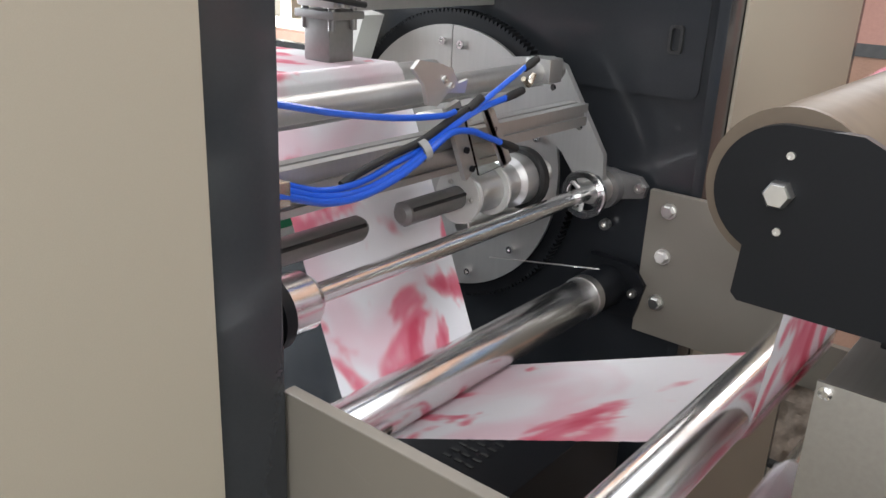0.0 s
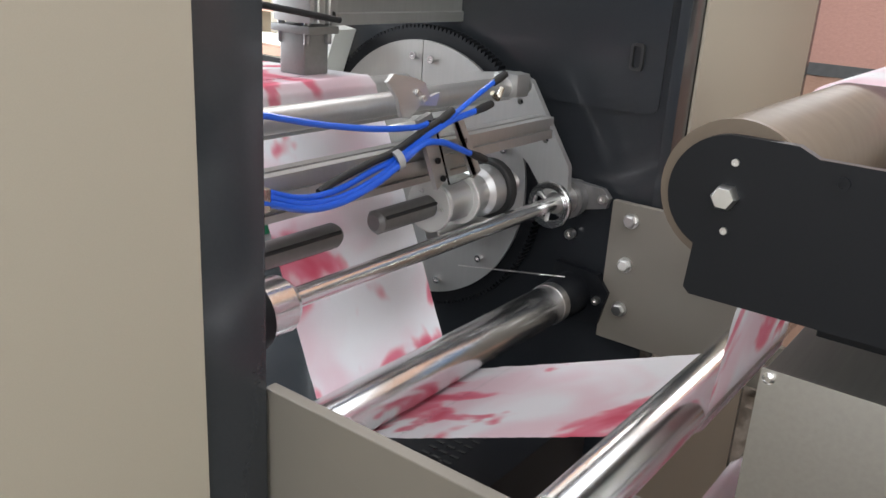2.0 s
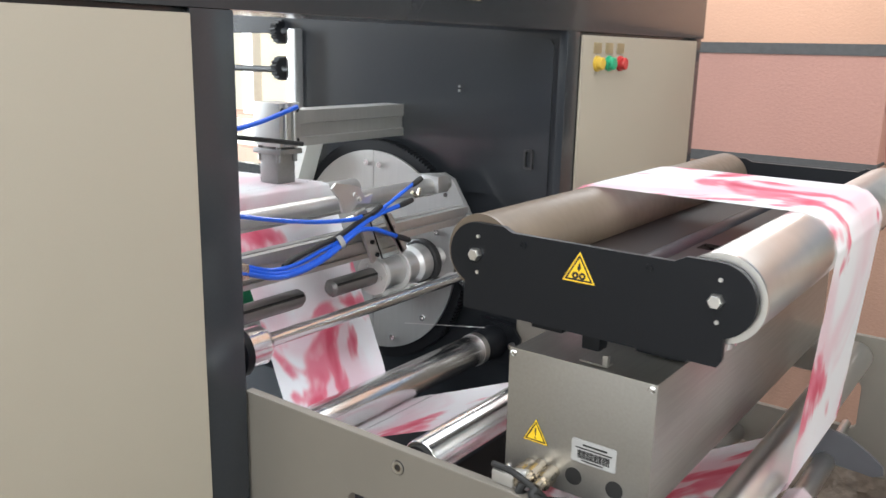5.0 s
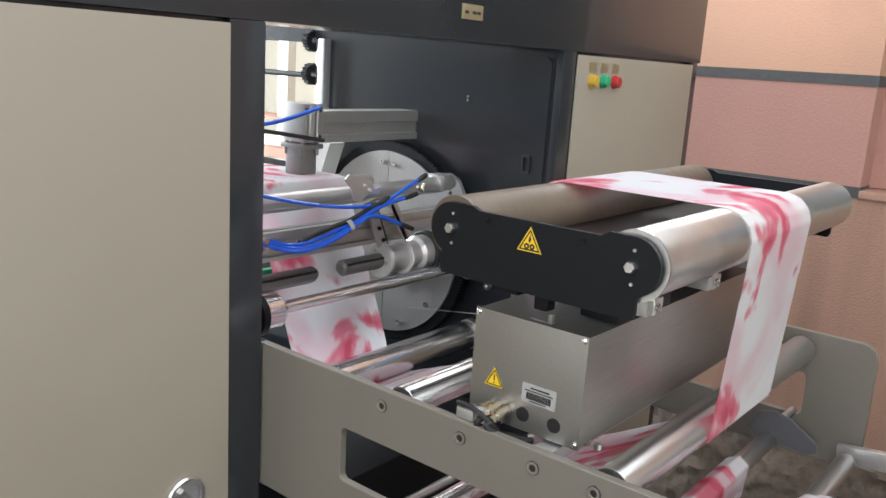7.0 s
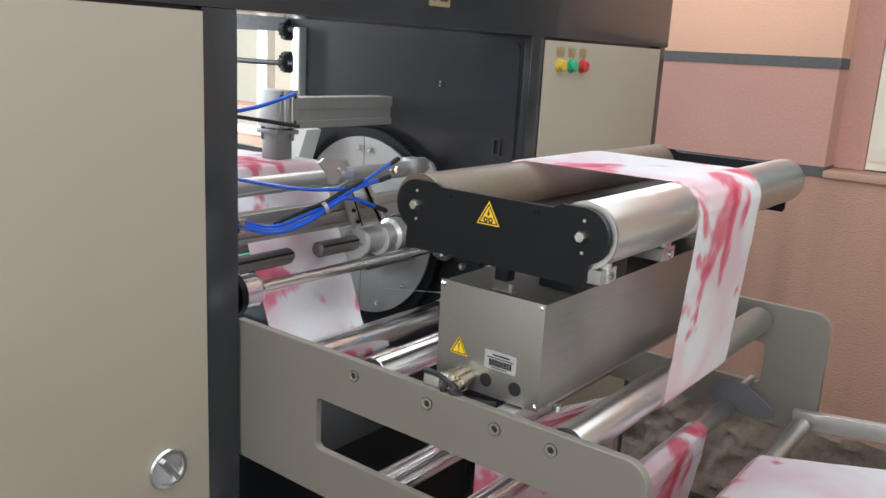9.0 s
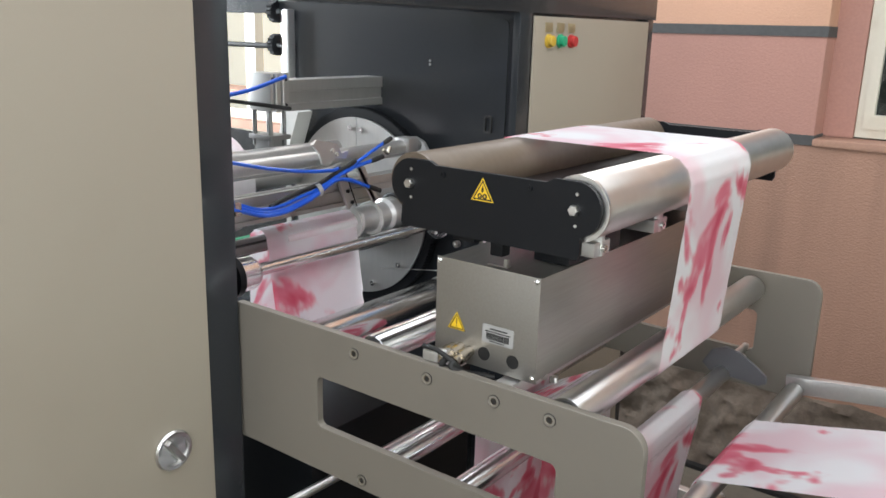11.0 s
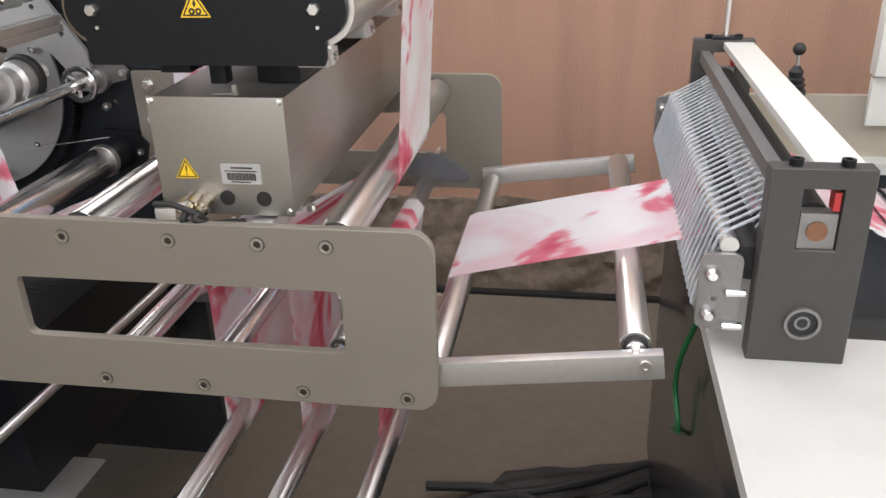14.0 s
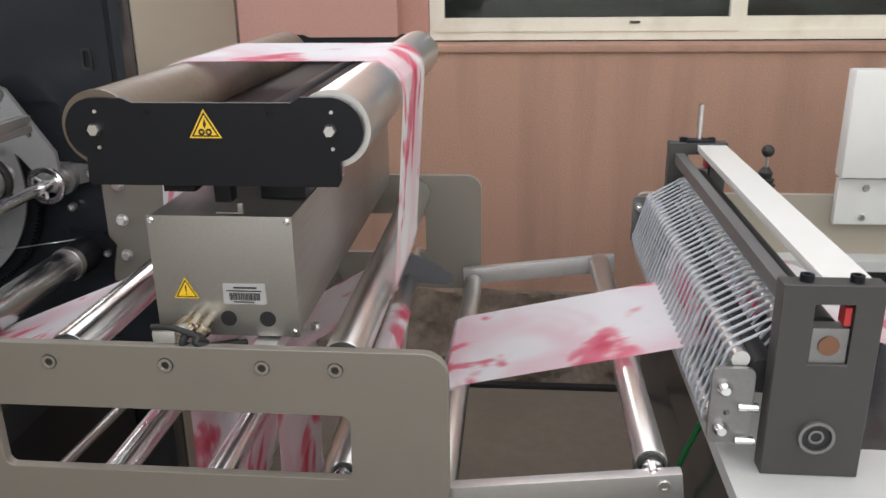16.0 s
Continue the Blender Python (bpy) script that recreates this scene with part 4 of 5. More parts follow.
part("end_block", box(-0.245, -0.195, 0.735, 0.775, 1.150, 1.190, 0.006), ALU, su)

hs = thing("air_hoses", (-0.12, 0.35, 1.1), "blue air hoses tied together with a white cable tie", "hose")
part("hose", hose([(-0.115, 0.03, 1.222), (-0.115, 0.115, 1.200), (-0.115, 0.202, 1.180), (-0.115, 0.29, 1.165), (-0.118, 0.370, 1.157), (-0.122, 0.40, 1.158)], 0.004), BLUE, hs)
part("hose", hose([(-0.105, 0.05, 1.135), (-0.108, 0.109, 1.114), (-0.11, 0.166, 1.095), (-0.108, 0.223, 1.092), (-0.108, 0.285, 1.104), (-0.112, 0.330, 1.118), (-0.118, 0.389, 1.139), (-0.12, 0.446, 1.155), (-0.12, 0.508, 1.164)], 0.0045), BLUE, hs)
part("hose", hose([(-0.100, 0.05, 1.128), (-0.102, 0.109, 1.108), (-0.104, 0.166, 1.090), (-0.104, 0.223, 1.088), (-0.104, 0.285, 1.101), (-0.108, 0.330, 1.116), (-0.110, 0.379, 1.135), (-0.112, 0.42, 1.132), (-0.112, 0.445, 1.124), (-0.112, 0.492, 1.106)], 0.0045), BLUE, hs)
part("hose", hose([(-0.110, 0.05, 1.140), (-0.112, 0.109, 1.120), (-0.115, 0.166, 1.101), (-0.114, 0.223, 1.100), (-0.116, 0.285, 1.112), (-0.118, 0.337, 1.122), (-0.12, 0.40, 1.145), (-0.12, 0.450, 1.162), (-0.12, 0.499, 1.182), (-0.12, 0.552, 1.203)], 0.004), BLUE, hs)
part("signal_cable", hose([(-0.120, 0.20, 1.100), (-0.120, 0.223, 1.108), (-0.121, 0.285, 1.121), (-0.121, 0.336, 1.130), (-0.122, 0.39, 1.148), (-0.122, 0.43, 1.160)], 0.005), RUBBER, hs, "black cable")
part("cable_tie", ring_body((-0.116, 0.329, 1.118), (-0.113, 0.338, 1.121), 0.0135, 0.0095, 16), LABELW, hs, "white cable tie")
part("junction", box(-0.122, -0.098, 0.092, 0.108, 1.100, 1.126, 0.002), NICKEL, hs)

# pressing cylinder under its overhead profile
cy = thing("press_cylinder", (-0.50, 0.45, 1.22), "guided pneumatic cylinder under an aluminium beam", "machine unit")
part("beam", slab([(-0.50, 1.252), (-0.435, 1.252), (-0.435, 1.270), (-0.440, 1.272), (-0.440, 1.300), (-0.435, 1.302), (-0.435, 1.330), (-0.50, 1.330)], [], 0.50, 0.901), DISC, cy)
part("beam_rib", box(-0.5005, -0.4345, 0.498, 0.50, 1.250, 1.332), STEEL, cy)
part("body", box(-0.455, -0.375, 0.43, 0.49, 1.262, 1.353, 0.004), DISC, cy)
for y in (0.445, 0.468):
    part("body_rib", rod((-0.374, y, 1.264), (-0.374, y, 1.351), 0.006, 12), DISC, cy)
for y in (0.437, 0.477):
    for z in (1.275, 1.338):
        part("port", rod((-0.375, y, z), (-0.372, y, z), 0.005, 14), RUBBER, cy)
part("hose", hose([(-0.36, 0.05, 1.285), (-0.36, 0.20, 1.300), (-0.36, 0.34, 1.315), (-0.365, 0.47, 1.345)], 0.005), BLUE, cy, "blue air hose")
part("hose", hose([(-0.36, 0.18, 1.31), (-0.36, 0.30, 1.295), (-0.362, 0.48, 1.268)], 0.005), RUBBER, cy)
press = part("press_foot", join(box(-0.458, -0.374, 0.428, 0.492, 1.246, 1.258, 0.003), box(-0.445, -0.390, 0.435, 0.485, 1.183, 1.246, 0.004), *[
    rod((x, y, 1.23), (x, y, 1.345), 0.0055, 14) for x in (-0.445, -0.388) for y in (0.438, 0.482)]), CYLGREY, cy, "grey press foot on guide rods", at=(-0.43, 0.455, 1.22))
solid("strut_plate", slab([(-0.775, 1.10), (-0.72, 1.11), (-0.68, 1.215), (-0.745, 1.225)], [], 0.80, 0.86), WHITEP, "pale slanted support plate beside the turret", "machine part", at=(-0.73, 0.83, 1.10))
part("green_panel", box(-0.82, -0.80, 0.60, 0.80, 0.765, 0.83), mat("green_paint", (0.02, 0.24, 0.11), 0.5, grain=0.1, scale=80), cab, "green painted inner panel")
part("pale_panel", box(-0.82, -0.80, 0.60, 0.80, 0.705, 0.764), WHITEP, cab, "pale inner panel")
solid("finished_roll", lathe([(0, 0.04), (0, 0.142), (0.01, 0.145), (0.99, 0.145), (1, 0.142), (1, 0.04)], (-0.76, 0.30, 1.02), (-0.76, 0.58, 1.02), 64), PLAINPAPER, "large white tissue roll with pink print inside the cabinet", "paper roll", at=(-0.76, 0.44, 1.02))
solid("roll_shaft", rod((-0.76, 0.02, 1.02), (-0.76, 0.855, 1.02), 0.038, 24), STEEL, "steel shaft through the finished roll", "shaft", at=(-0.76, 0.44, 1.02))

# ---- the machine the web comes from ----
dk = thing("printing_machine_bed", (2.0, 0.3, FLOOR), "white-topped machine bed with a dark grey side", "machine cabinet")
part("side", box(1.205, 3.4, -0.55, 1.02, FLOOR + 0.06, 0.58, 0.003), DARK, dk)
part("pit_wall", box(1.205, 1.225, -0.55, 1.02, 0.58, 0.750), DARK, dk)
part("pit_wall", box(1.225, 3.4, -0.55, 0.13, 0.58, 0.750), DARK, dk)
part("pit_wall", box(1.225, 3.4, 0.95, 1.02, 0.58, 0.750), DARK, dk)
part("bed_top", slab([(3.4, 1.05), (1.175, 1.05), (1.175, -0.60), (3.4, -0.60)], [[(2.9, 0.93), (1.365, 0.93), (1.365, 0.15), (2.9, 0.15)]], 0.750, 0.774, "z"), ENAMEL, dk, "scuffed white enamel top")
part("side_frame", slab(rounded(1.165, 3.4, 0.774, 0.912, 0.02, corners=(0, 1, 0, 0)), [], 0.985, 1.0), BEIGE, dk, "beige side frame plate")
wb = thing("control_box", (1.9, 0.95, 0.85), "white steel control box on the side frame", "control box")
part("box", box(1.594, 2.3, 0.940, 0.984, 0.962, 1.196, 0.008), WHITEP, wb)
part("base_plate", box(1.600, 2.3, 0.965, 0.984, 0.850, 0.955, 0.003), WHITEP, wb)
for z in (0.868, 0.935):
    part("screw", hexhead((1.66, 0.965, z), (0, -1, 0), 0.008, 0.005), STEEL, wb)
lv = thing("lever_switch", (1.448, 0.992, 0.912), "black ball-top lever with a rubber boot", "lever")
part("boot", lathe([(0, 0.026), (0.15, 0.026), (0.2, 0.02), (0.35, 0.024), (0.4, 0.018), (0.55, 0.021), (0.6, 0.014), (0.8, 0.016), (1, 0.006)], (1.448, 0.992, 0.912), (1.448, 0.992, 0.975), 24), RUBBER, lv)
part("stem", rod((1.448, 0.992, 0.97), (1.448, 0.992, 1.003), 0.004, 12), STEEL, lv)
bs = bmesh.new()
bmesh.ops.create_uvsphere(bs, u_segments=20, v_segments=12, radius=0.014)
bs.transform(Matrix.Translation((1.448, 0.992, 1.011)))
part("ball", bs, RUBBER, lv)

hd = thing("infeed_head", (1.27, 0.5, 0.774), "grey infeed head with fine round belts over rollers", "machine unit")
for y0, y1, d in ((0.080, 0.110, -1), (0.915, 0.945, 1)):
    win = rect(1.258, 1.306, 0.937, 1.018)
    pl = part("cheek", slab(rect(1.217, 1.341, 0.774, 1.044), [win], y0, y1), mat("grey_hammer_paint", (0.050, 0.048, 0.045), 0.45, grain=0.2, scale=300, stain=0.3, bump=0.1) if d < 0 else bpy.data.materials["grey_hammer_paint"], hd, "dark grey cheek plate")
    b2 = pl.modifiers.new("edge", "BEVEL")
    b2.width, b2.segments, b2.limit_method = 0.0015, 2, "ANGLE"
    yo = y0 if d < 0 else y1
    part("bearing_block", box(1.2595, 1.3045, y0 + 0.004, y1 - 0.002, 0.937, 0.985, 0.002), CYLGREY, pl, "steel sliding bearing block")
    part("shaft_end", rod((1.281, y0 + 0.003, 0.962), (1.281, y0 + 0.001, 0.962), 0.013, 24), mat("copper_shaft", (0.26, 0.14, 0.09), 0.5, 1.0), pl)
    part("red_cap", box(1.2965, 1.3045, y0 + 0.006, y1 - 0.004, 0.988, 1.012), RED, pl)
    part("boss", join(ring_body((1.281, y0 - 0.006, 0.834), (1.281, y0, 0.834), 0.023, 0.019, 32), ring_body((1.281, y0 - 0.003, 0.834), (1.281, y0, 0.834), 0.010, 0.007, 24)), CYLGREY, pl, "round steel shaft boss")
    part("boss_hole", rod((1.281, y0 - 0.0015, 0.834), (1.281, y0 + 0.001, 0.834), 0.0187, 24), INK, pl)
    for x in (1.248, 1.308):
        part("knob_screw", caphead((x, (y0 + y1) / 2, 1.044), (0, 0, 1), 0.0085, 0.009), BLACK, pl)
    br = part("bracket", slab(rounded(1.150, 1.205, 0.805, 0.915, 0.01), [circle(1.172, 0.850, 0.004, 10)], y0 + 0.025, y0 + 0.033), CYLGREY, hd, "steel roller bracket")
    for x, z in ((1.166, 0.888), (1.166, 0.828)):
        part("nut", lathe([(0, 0.010), (0.5, 0.010), (1, 0.006)], (x, y0 + 0.025, z), (x, y0 + 0.012, z), 16), CHROME, br)
    for z in (0.862, 0.812):
        part("stud", rod((1.185, y0 + 0.02, z), (1.21, y0 + 0.02, z), 0.006, 12), CHROME, br)
part("top_cover", box(1.276, 1.337, 0.110, 0.915, 1.026, 1.040, 0.003), WHITEP, hd, "white top cover")
part("square_bar", box(1.230, 1.250, 0.110, 0.915, 0.998, 1.022, 0.003), mat("grey_bar_paint", (0.115, 0.113, 0.11), 0.42, grain=0.15, scale=200, stain=0.3, stain_scale=8), hd)
part("nip_roller", rod((1.281, 0.115, 0.962), (1.281, 0.905, 0.962), 0.026, 32), RUBBER, hd)
part("drive_roller", rod((1.281, 0.115, 0.86), (1.281, 0.905, 0.86), 0.045, 32), RUBBER, hd)
BA, BB, BC = (1.186, 0.924), (1.248, 0.960), (1.160, 0.834)
part("belt_roller", rod((*[BA[0]], 0.115, BA[1]), (BA[0], 0.905, BA[1]), 0.012, 20), STEEL, hd)
part("belt_roller", rod((BC[0], 0.115, BC[1]), (BC[0], 0.905, BC[1]), 0.012, 20), STEEL, hd)
part("belt_roller", rod((BB[0], 0.115, BB[1]), (BB[0], 0.905, BB[1]), 0.012, 20), STEEL, hd)
# Added black cylinder inside the belt loop, darkens the space behind the belts.
part("dark_fill_roller", rod((1.216, 0.115, 0.900), (1.216, 0.905, 0.900), 0.024, 32), RUBBER, hd)
part("screw_spindle", rod((1.281, 0.93, 1.03), (1.281, 0.93, 1.125), 0.006, 16), CHROME, hd)
part("top_bridge", box(1.252, 1.312, 0.915, 0.945, 1.044, 1.050, 0.001), BLACK, hd)


def loop_points(circles):
    """The closed or open run of a belt round circles (x, z, r, sign): +1 runs counter-clockwise round it."""
    segs = []
    for (x0, z0, r0, s0), (x1, z1, r1, s1) in zip(circles, circles[1:]):
        dx, dz = x1 - x0, z1 - z0
        d = math.hypot(dx, dz)
        base = math.atan2(dz, dx)
        # the tangent's normal points to the right of travel for +1
        off = math.asin(max(-1, min(1, (s1 * r1 - s0 * r0) / d)))
        a = base + off
        nx, nz = math.sin(a), -math.cos(a)
        segs.append(((x0 + s0 * r0 * nx, z0 + s0 * r0 * nz), (x1 + s1 * r1 * nx, z1 + s1 * r1 * nz)))
    return segs


def run(circles, step=0.006):
    """Dense points (x, z) along the taut run over the circles."""
    segs = loop_points(circles)
    pts = []
    for i, (p, q) in enumerate(segs):
        if i:
            x, z, r, s = circles[i]
            if r > 0:
                a0 = math.atan2(segs[i - 1][1][1] - z, segs[i - 1][1][0] - x)
                a1 = math.atan2(p[1] - z, p[0] - x)
                turn = (a1 - a0) * s % (2 * math.pi)
                if turn > 2 * math.pi - 0.02:
                    turn = 0
                k = max(1, int(turn * r / step))
                for j in range(1, k):
                    a = a0 + s * turn * j / k
                    pts.append((x + r * math.cos(a), z + r * math.sin(a)))
        L = math.hypot(q[0] - p[0], q[1] - p[1])
        k = max(1, int(L / step))
        pts += [(p[0] + (q[0] - p[0]) * j / k, p[1] + (q[1] - p[1]) * j / k) for j in range(k + 1)]
    return np.array(pts)


# round belts: one loop mesh shared by all
ring = [(*BA, 0.0135, 1), (*BC, 0.0135, 1), (*BB, 0.0135, 1), (*BA, 0.0135, 1), (*BC, 0.0135, 1)]
bp = run(ring, 0.008)
L0 = np.r_[0, np.cumsum(np.hypot(*np.diff(bp, axis=0).T))]
bm = bmesh.new()
start = bp[0]
line = [tuple(bp[0])]
for p, s_ in zip(bp[1:], L0[1:]):
    if s_ > 0.1 and math.hypot(p[0] - start[0], p[1] - start[1]) < 0.006:
        break
    line.append(tuple(p))
rings = []
for i, p in enumerate(line):
    q0, q1 = line[i - 1], line[(i + 1) % len(line)]
    t_ = Vector((q1[0] - q0[0], 0, q1[1] - q0[1])).normalized()
    nrm = Vector((t_.z, 0, -t_.x))
    rings.append([bm.verts.new(Vector((p[0], 0, p[1])) + nrm * 0.0023 * math.cos(k * math.pi / 3) + Vector((0, 0.0023 * math.sin(k * math.pi / 3), 0))) for k in range(6)])
for i in range(len(rings)):
    r0, r1 = rings[i], rings[(i + 1) % len(rings)]
    for k in range(6):
        bm.faces.new((r0[k], r0[(k + 1) % 6], r1[(k + 1) % 6], r1[k]))
o = Vector(origin_of(hd))
bm.transform(Matrix.Translation(Vector((-o.x, 0, -o.z))))
belt_me = finish("round_belt", bm, mat("pale_belt", (0.42, 0.45, 0.48), 0.35, grain=0.1, scale=200))
for k in range(34):
    b_ = new("round_belt", belt_me)
    b_.parent = hd
    b_.location = (0, 0.132 + k * 0.0228 - o.y, 0)

# ---- cables and clutter on the floor ----
for k, pts in enumerate(([(0.50, 0.62, FLOOR + 0.014), (0.72, 0.78, FLOOR + 0.014), (0.95, 0.86, FLOOR + 0.014), (1.15, 0.96, FLOOR + 0.014), (1.5, 1.15, FLOOR + 0.014)],
                         [(0.55, 0.55, FLOOR + 0.014), (0.80, 0.72, FLOOR + 0.014), (1.05, 0.82, FLOOR + 0.014), (1.22, 0.86, FLOOR + 0.014), (1.45, 0.90, FLOOR + 0.014)],
                         [(0.62, 0.80, FLOOR + 0.040), (0.80, 0.84, FLOOR + 0.014), (1.0, 0.80, FLOOR + 0.014), (1.2, 0.92, FLOOR + 0.014)])):
    solid("floor_cable", hose(pts, 0.013, 10, 12), RUBBER, "black cable lying on the concrete floor", "cable", "floor cables", at=pts[0])
for k in range(3):
    pts = [(0.30 + 0.07 * i + 0.03 * math.sin(i * 2.1 + k), 0.46 + 0.04 * k + 0.06 * math.cos(i * 1.7 + k * 2), FLOOR + 0.010 + 0.07 * abs(math.sin(i * 0.8 + k))) for i in range(6)]
    solid("blue_hose", hose(pts, 0.004, 8, 8), BLUE, "thin blue air hose coiled on the floor", "hose", "floor hoses", at=pts[0])
bm = bmesh.new()
bmesh.ops.create_grid(bm, x_segments=24, y_segments=14, size=0.5)
for v in bm.verts:
    x, y = v.co.x, v.co.y
    v.co = Vector((1.02 + x * 0.5 + y * 0.1, 0.90 + y * 0.16 + x * 0.12, FLOOR + 0.012 + 0.012 * noise.noise((x * 5, y * 4, 7.0))))
solid("rubber_sheet", bm, RUBBER, "dark rubber sheet under the cables on the floor", "mat", at=(1.02, 0.9, FLOOR))
solid("green_cable", hose([(1.19, 0.30, 0.72), (1.175, 0.36, 0.60), (1.18, 0.42, 0.50), (1.19, 0.40, 0.42), (1.195, 0.5, 0.35)], 0.005), mat("green_cable", (0.01, 0.16, 0.05), 0.4), "green cable on the dark machine side", "cable", at=(1.19, 0.30, 0.72))
for wx, wy, sx, sy, seed in ((-0.02, 0.33, 0.10, 0.12, 3.0), (0.09, 0.36, 0.08, 0.10, 8.0)):
    bm = bmesh.new()
    bmesh.ops.create_grid(bm, x_segments=40, y_segments=40, size=0.5)
    for v in bm.verts:
        x, y = v.co.x, v.co.y
        v.co = Vector((wx + x * sx, wy + y * sy, FLOOR + 0.085 + 0.05 * noise.noise((x * 3, y * 3, seed)) + 0.014 * noise.noise((x * 11, y * 9, seed)) - 0.09 * (x * x + y * y)))
    solid("waste_paper", bm, WASTE, "crumpled printed tissue lying under the machine", "waste paper", "waste tissue", at=(wx, wy, FLOOR))
solid("waste_box", box(-0.08, 0.14, 0.24, 0.46, FLOOR, FLOOR + 0.035, 0.006), BLACK, "low black bin under the machine", "bin", at=(0.16, 0.36, FLOOR))
# Black strip imitates the shaded gap under the crumbled wall foot.
solid("dark_gap_strip", box(-0.6, 2.2, 1.985, 2.015, FLOOR, FLOOR + 0.018, 0.005), RUBBER, "black strip standing in for the dark gap along the wall foot", "strip", at=(0.9, 2.0, FLOOR))

# ---- the moving web: rigid tissue strips that follow one another over the rollers ----
Y0, Y1 = 0.300, 0.580
COUNT, PER = 297, 27
STEP = REPEAT / PER
SPEED = 0.870
N_IN = [(1.60, 0.80, 0, 1), (1.281, 0.9085, 0.0265, 1), (1.192, 0.885, 0.022, -1), (0.797, 0.748, 0.0195, 1), (*D[2], 0.019, -1), (0.665, 0.774, 0.018, 1),
        (*D[1], 0.019, -1), (0.473, 0.730, 0.0215, 1), (*D[0], 0.019, -1), (0.323, 0.730, 0.0215, 1)]
COMMON = N_IN + [(0.672, 0.940, 0.0285, 1), (0.678, 1.242, 0.0445, 1), (0.401, 1.242, 0.0445, 1), (0.305, 0.942, 0.0275, -1), (-0.120, 0.782, 0.0365, -1)]
ROUTE_A = COMMON + [(-0.345, 1.160, 0.0225, 1), (-0.88, 1.1715, 0, 1)]
ROUTE_B = COMMON + [(CX, CZ, 0.030, 1), (-0.262, 0.30, 0, 1)]


# a flat strip rides a little above the round roller
SAG = STEP * STEP / 8
ROUTE_A, ROUTE_B = [[(x, z, r + SAG / r if r else 0, s) for x, z, r, s in rt] for rt in (ROUTE_A, ROUTE_B)]


class Track:
    def __init__(self, circles):
        self.p = run(circles, 0.004)
        keep = np.r_[True, np.hypot(*np.diff(self.p, axis=0).T) > 1e-6]
        self.p = self.p[keep]
        self.s = np.r_[0, np.cumsum(np.hypot(*np.diff(self.p, axis=0).T))]
        self.length = self.s[-1]

    def at(self, s):
        return np.array([np.interp(s, self.s, self.p[:, 0]), np.interp(s, self.s, self.p[:, 1])])


TA, TB = Track(ROUTE_A), Track(ROUTE_B)
TOTAL = COUNT * STEP                       # the whole round trip of a strip
web = thing("printed_web", (0, 0, 0), "white tissue web with red watercolour print running over the rollers", "paper web")
meshes = []
for k in range(PER):
    me = bpy.data.meshes.new("tissue_strip")
    h = STEP / 2 + 0.0003
    w = Y1 - Y0
    ys = [-w / 2 + w * i / 8 for i in range(9)]
    verts = [(x, y, 0.00004 * (x > 0)) for y in ys for x in (-h, h + 0.001)]
    faces = [(2 * i, 2 * i + 1, 2 * i + 3, 2 * i + 2) for i in range(8)]
    me.from_pydata(verts, [], faces)
    lay = me.uv_layers.new(name="print")
    for lp in me.loops:
        v = verts[lp.vertex_index]
        lay.data[lp.index].uv = ((k + 0.5 + v[0] / STEP) / PER, v[1])
    me.materials.append(PAPER)
    meshes.append(me)
strips = []
for i in range(COUNT):
    ob = new("tissue_strip", meshes[i % PER])
    ob.parent = web
    strips.append(ob)


def web_place(s, t):
    """Place and direction of the web at s metres along it, at t seconds: the splice leads it to the new core."""
    f = min(1, max(0, (t - 9.3) / 0.8))
    f = f * f * (3 - 2 * f)
    a0, a1 = TA.at(s - 0.008), TA.at(s + 0.008)
    if f > 0:
        b0, b1 = TB.at(s - 0.008), TB.at(s + 0.008)
        a0, a1 = a0 + (b0 - a0) * f, a1 + (b1 - a1) * f
    return (a0 + a1) / 2, a1 - a0


# ---- a new core that the splice brings in ----
core = thing("paper_core", (CX, 0.44, CZ), "new cardboard core wound with white tissue", "paper roll")
part("core_tube", ring_body((CX, 0.305, CZ), (CX, 0.575, CZ), 0.0285, 0.0185, 32), PLAINPAPER, core)


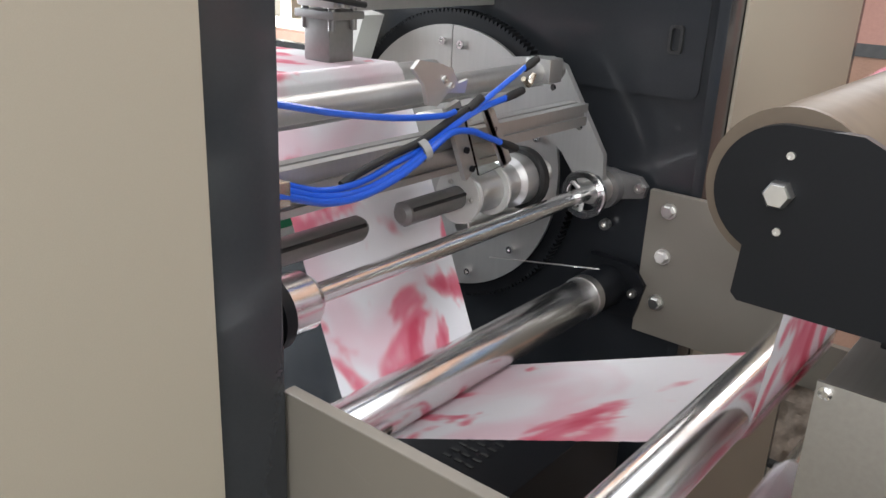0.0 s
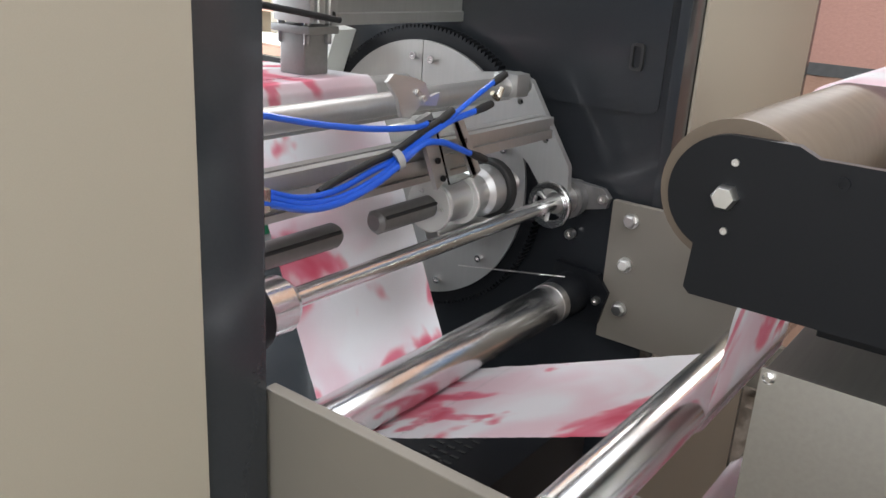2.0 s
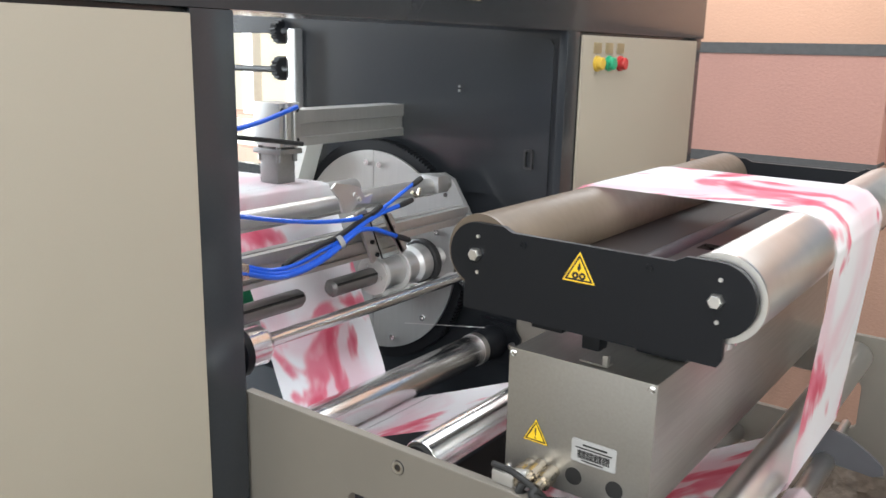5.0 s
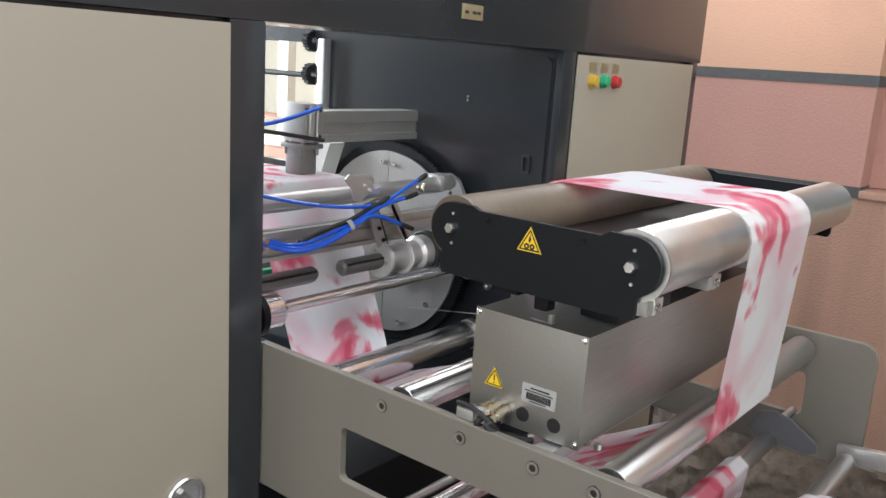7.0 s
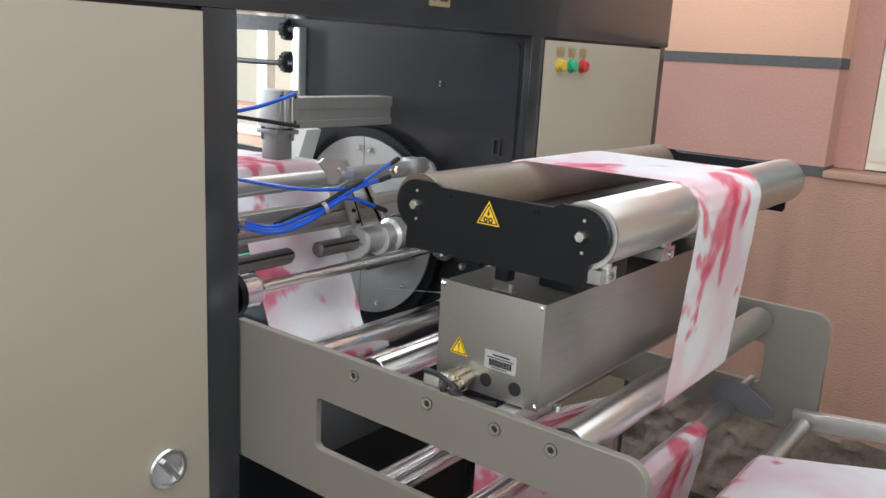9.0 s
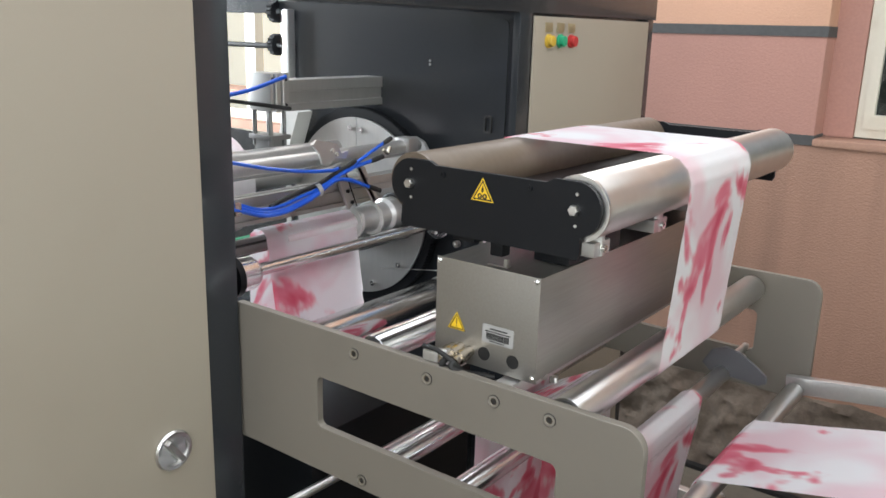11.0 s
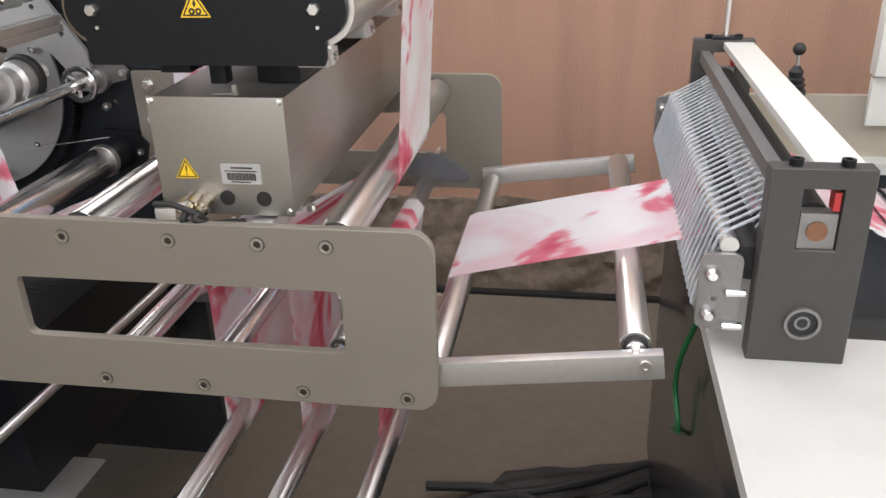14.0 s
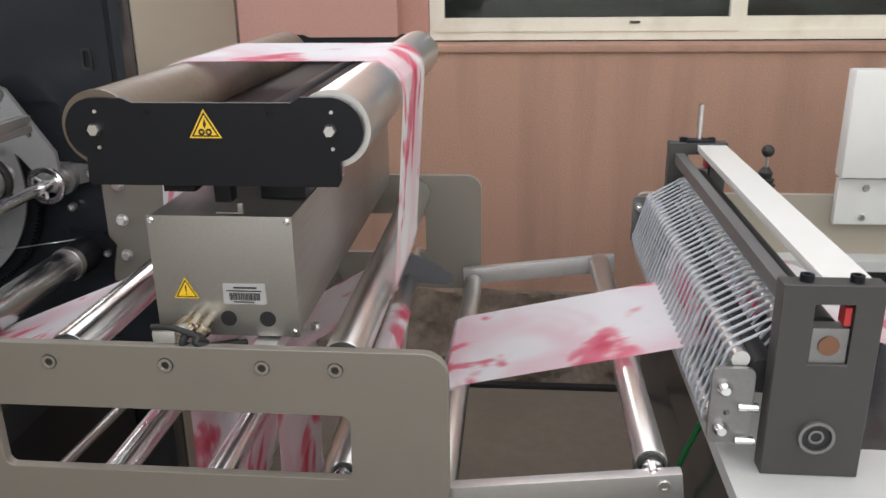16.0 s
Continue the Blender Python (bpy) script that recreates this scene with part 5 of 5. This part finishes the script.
def motions():
    span = min(TA.length, TB.length) - 0.02
    last = frame(16.0)
    for i, ob in enumerate(strips):
        rows = []
        prev = None
        for f in range(1, last + 1):
            t = (f - 1) / FPS
            s = (i * STEP + SPEED * t) % TOTAL
            if s <= span:
                (x, z), (dx, dz) = web_place(s + 0.01, t)
                a = math.atan2(-dz, dx)
            else:
                # back under the floor to the feeding machine
                u = (s - span) / (TOTAL - span)
                x, z = -0.6 + 2.4 * u, FLOOR - 0.06
                a = math.pi
            if prev is not None:
                while a - prev > math.pi:
                    a -= 2 * math.pi
                while a - prev < -math.pi:
                    a += 2 * math.pi
                if abs(a - prev) > 1.5:
                    a = prev + math.copysign(1.5, a - prev)
            rows.append((t, x, z, a))
            prev = a
        keep = [0]
        for k in range(1, len(rows) - 1):
            bend = abs(rows[k + 1][3] - rows[k][3]) + abs(rows[k][3] - rows[k - 1][3])
            if bend > 0.004 or k - keep[-1] >= 3 or abs(rows[k + 1][1] - rows[k][1]) > 0.05 or abs(rows[k][1] - rows[k - 1][1]) > 0.05:
                keep.append(k)
        keep.append(len(rows) - 1)
        walk(ob, [(rows[k][0], Matrix.Translation((rows[k][1], (Y0 + Y1) / 2 - 0.034 * min(1, max(0, (0.33 - rows[k][1]) / 0.42)) - 0.022 * min(1, max(0, (-0.10 - rows[k][1]) / 0.06)), rows[k][2])) @ Matrix.Rotation(rows[k][3], 4, "Y")) for k in keep])
    for ob, r, sign in TURNING:
        base = ob.location.copy()
        rows = []
        n = 1
        while SPEED / r * n / FPS < 1.2 and n < 6:
            n += 1
        n = max(1, n - 1)
        fs = list(range(1, last + 1, n))
        if fs[-1] != last:
            fs.append(last)
        for f in fs:
            t = (f - 1) / FPS
            rows.append((t, Matrix.Translation(base) @ Matrix.Rotation(-sign * SPEED * t / r, 4, "Y")))
        walk(ob, rows)
    base = press.location.copy()
    walk(press, [(0, Matrix.Translation(base)), (9.0, Matrix.Translation(base)), (9.25, Matrix.Translation(base - Vector((0, 0, 0.055)))), (16.0, Matrix.Translation(base - Vector((0, 0, 0.055))))])
    far = Matrix.Translation((-0.9, 0.44, 0.55))
    here = Matrix.Translation((CX, 0.44, CZ))
    walk(core, [(0, far), (8.8, far), (9.2, Matrix.Translation((-0.55, 0.44, 0.80))), (9.6, here), (16.0, here)])


motions()
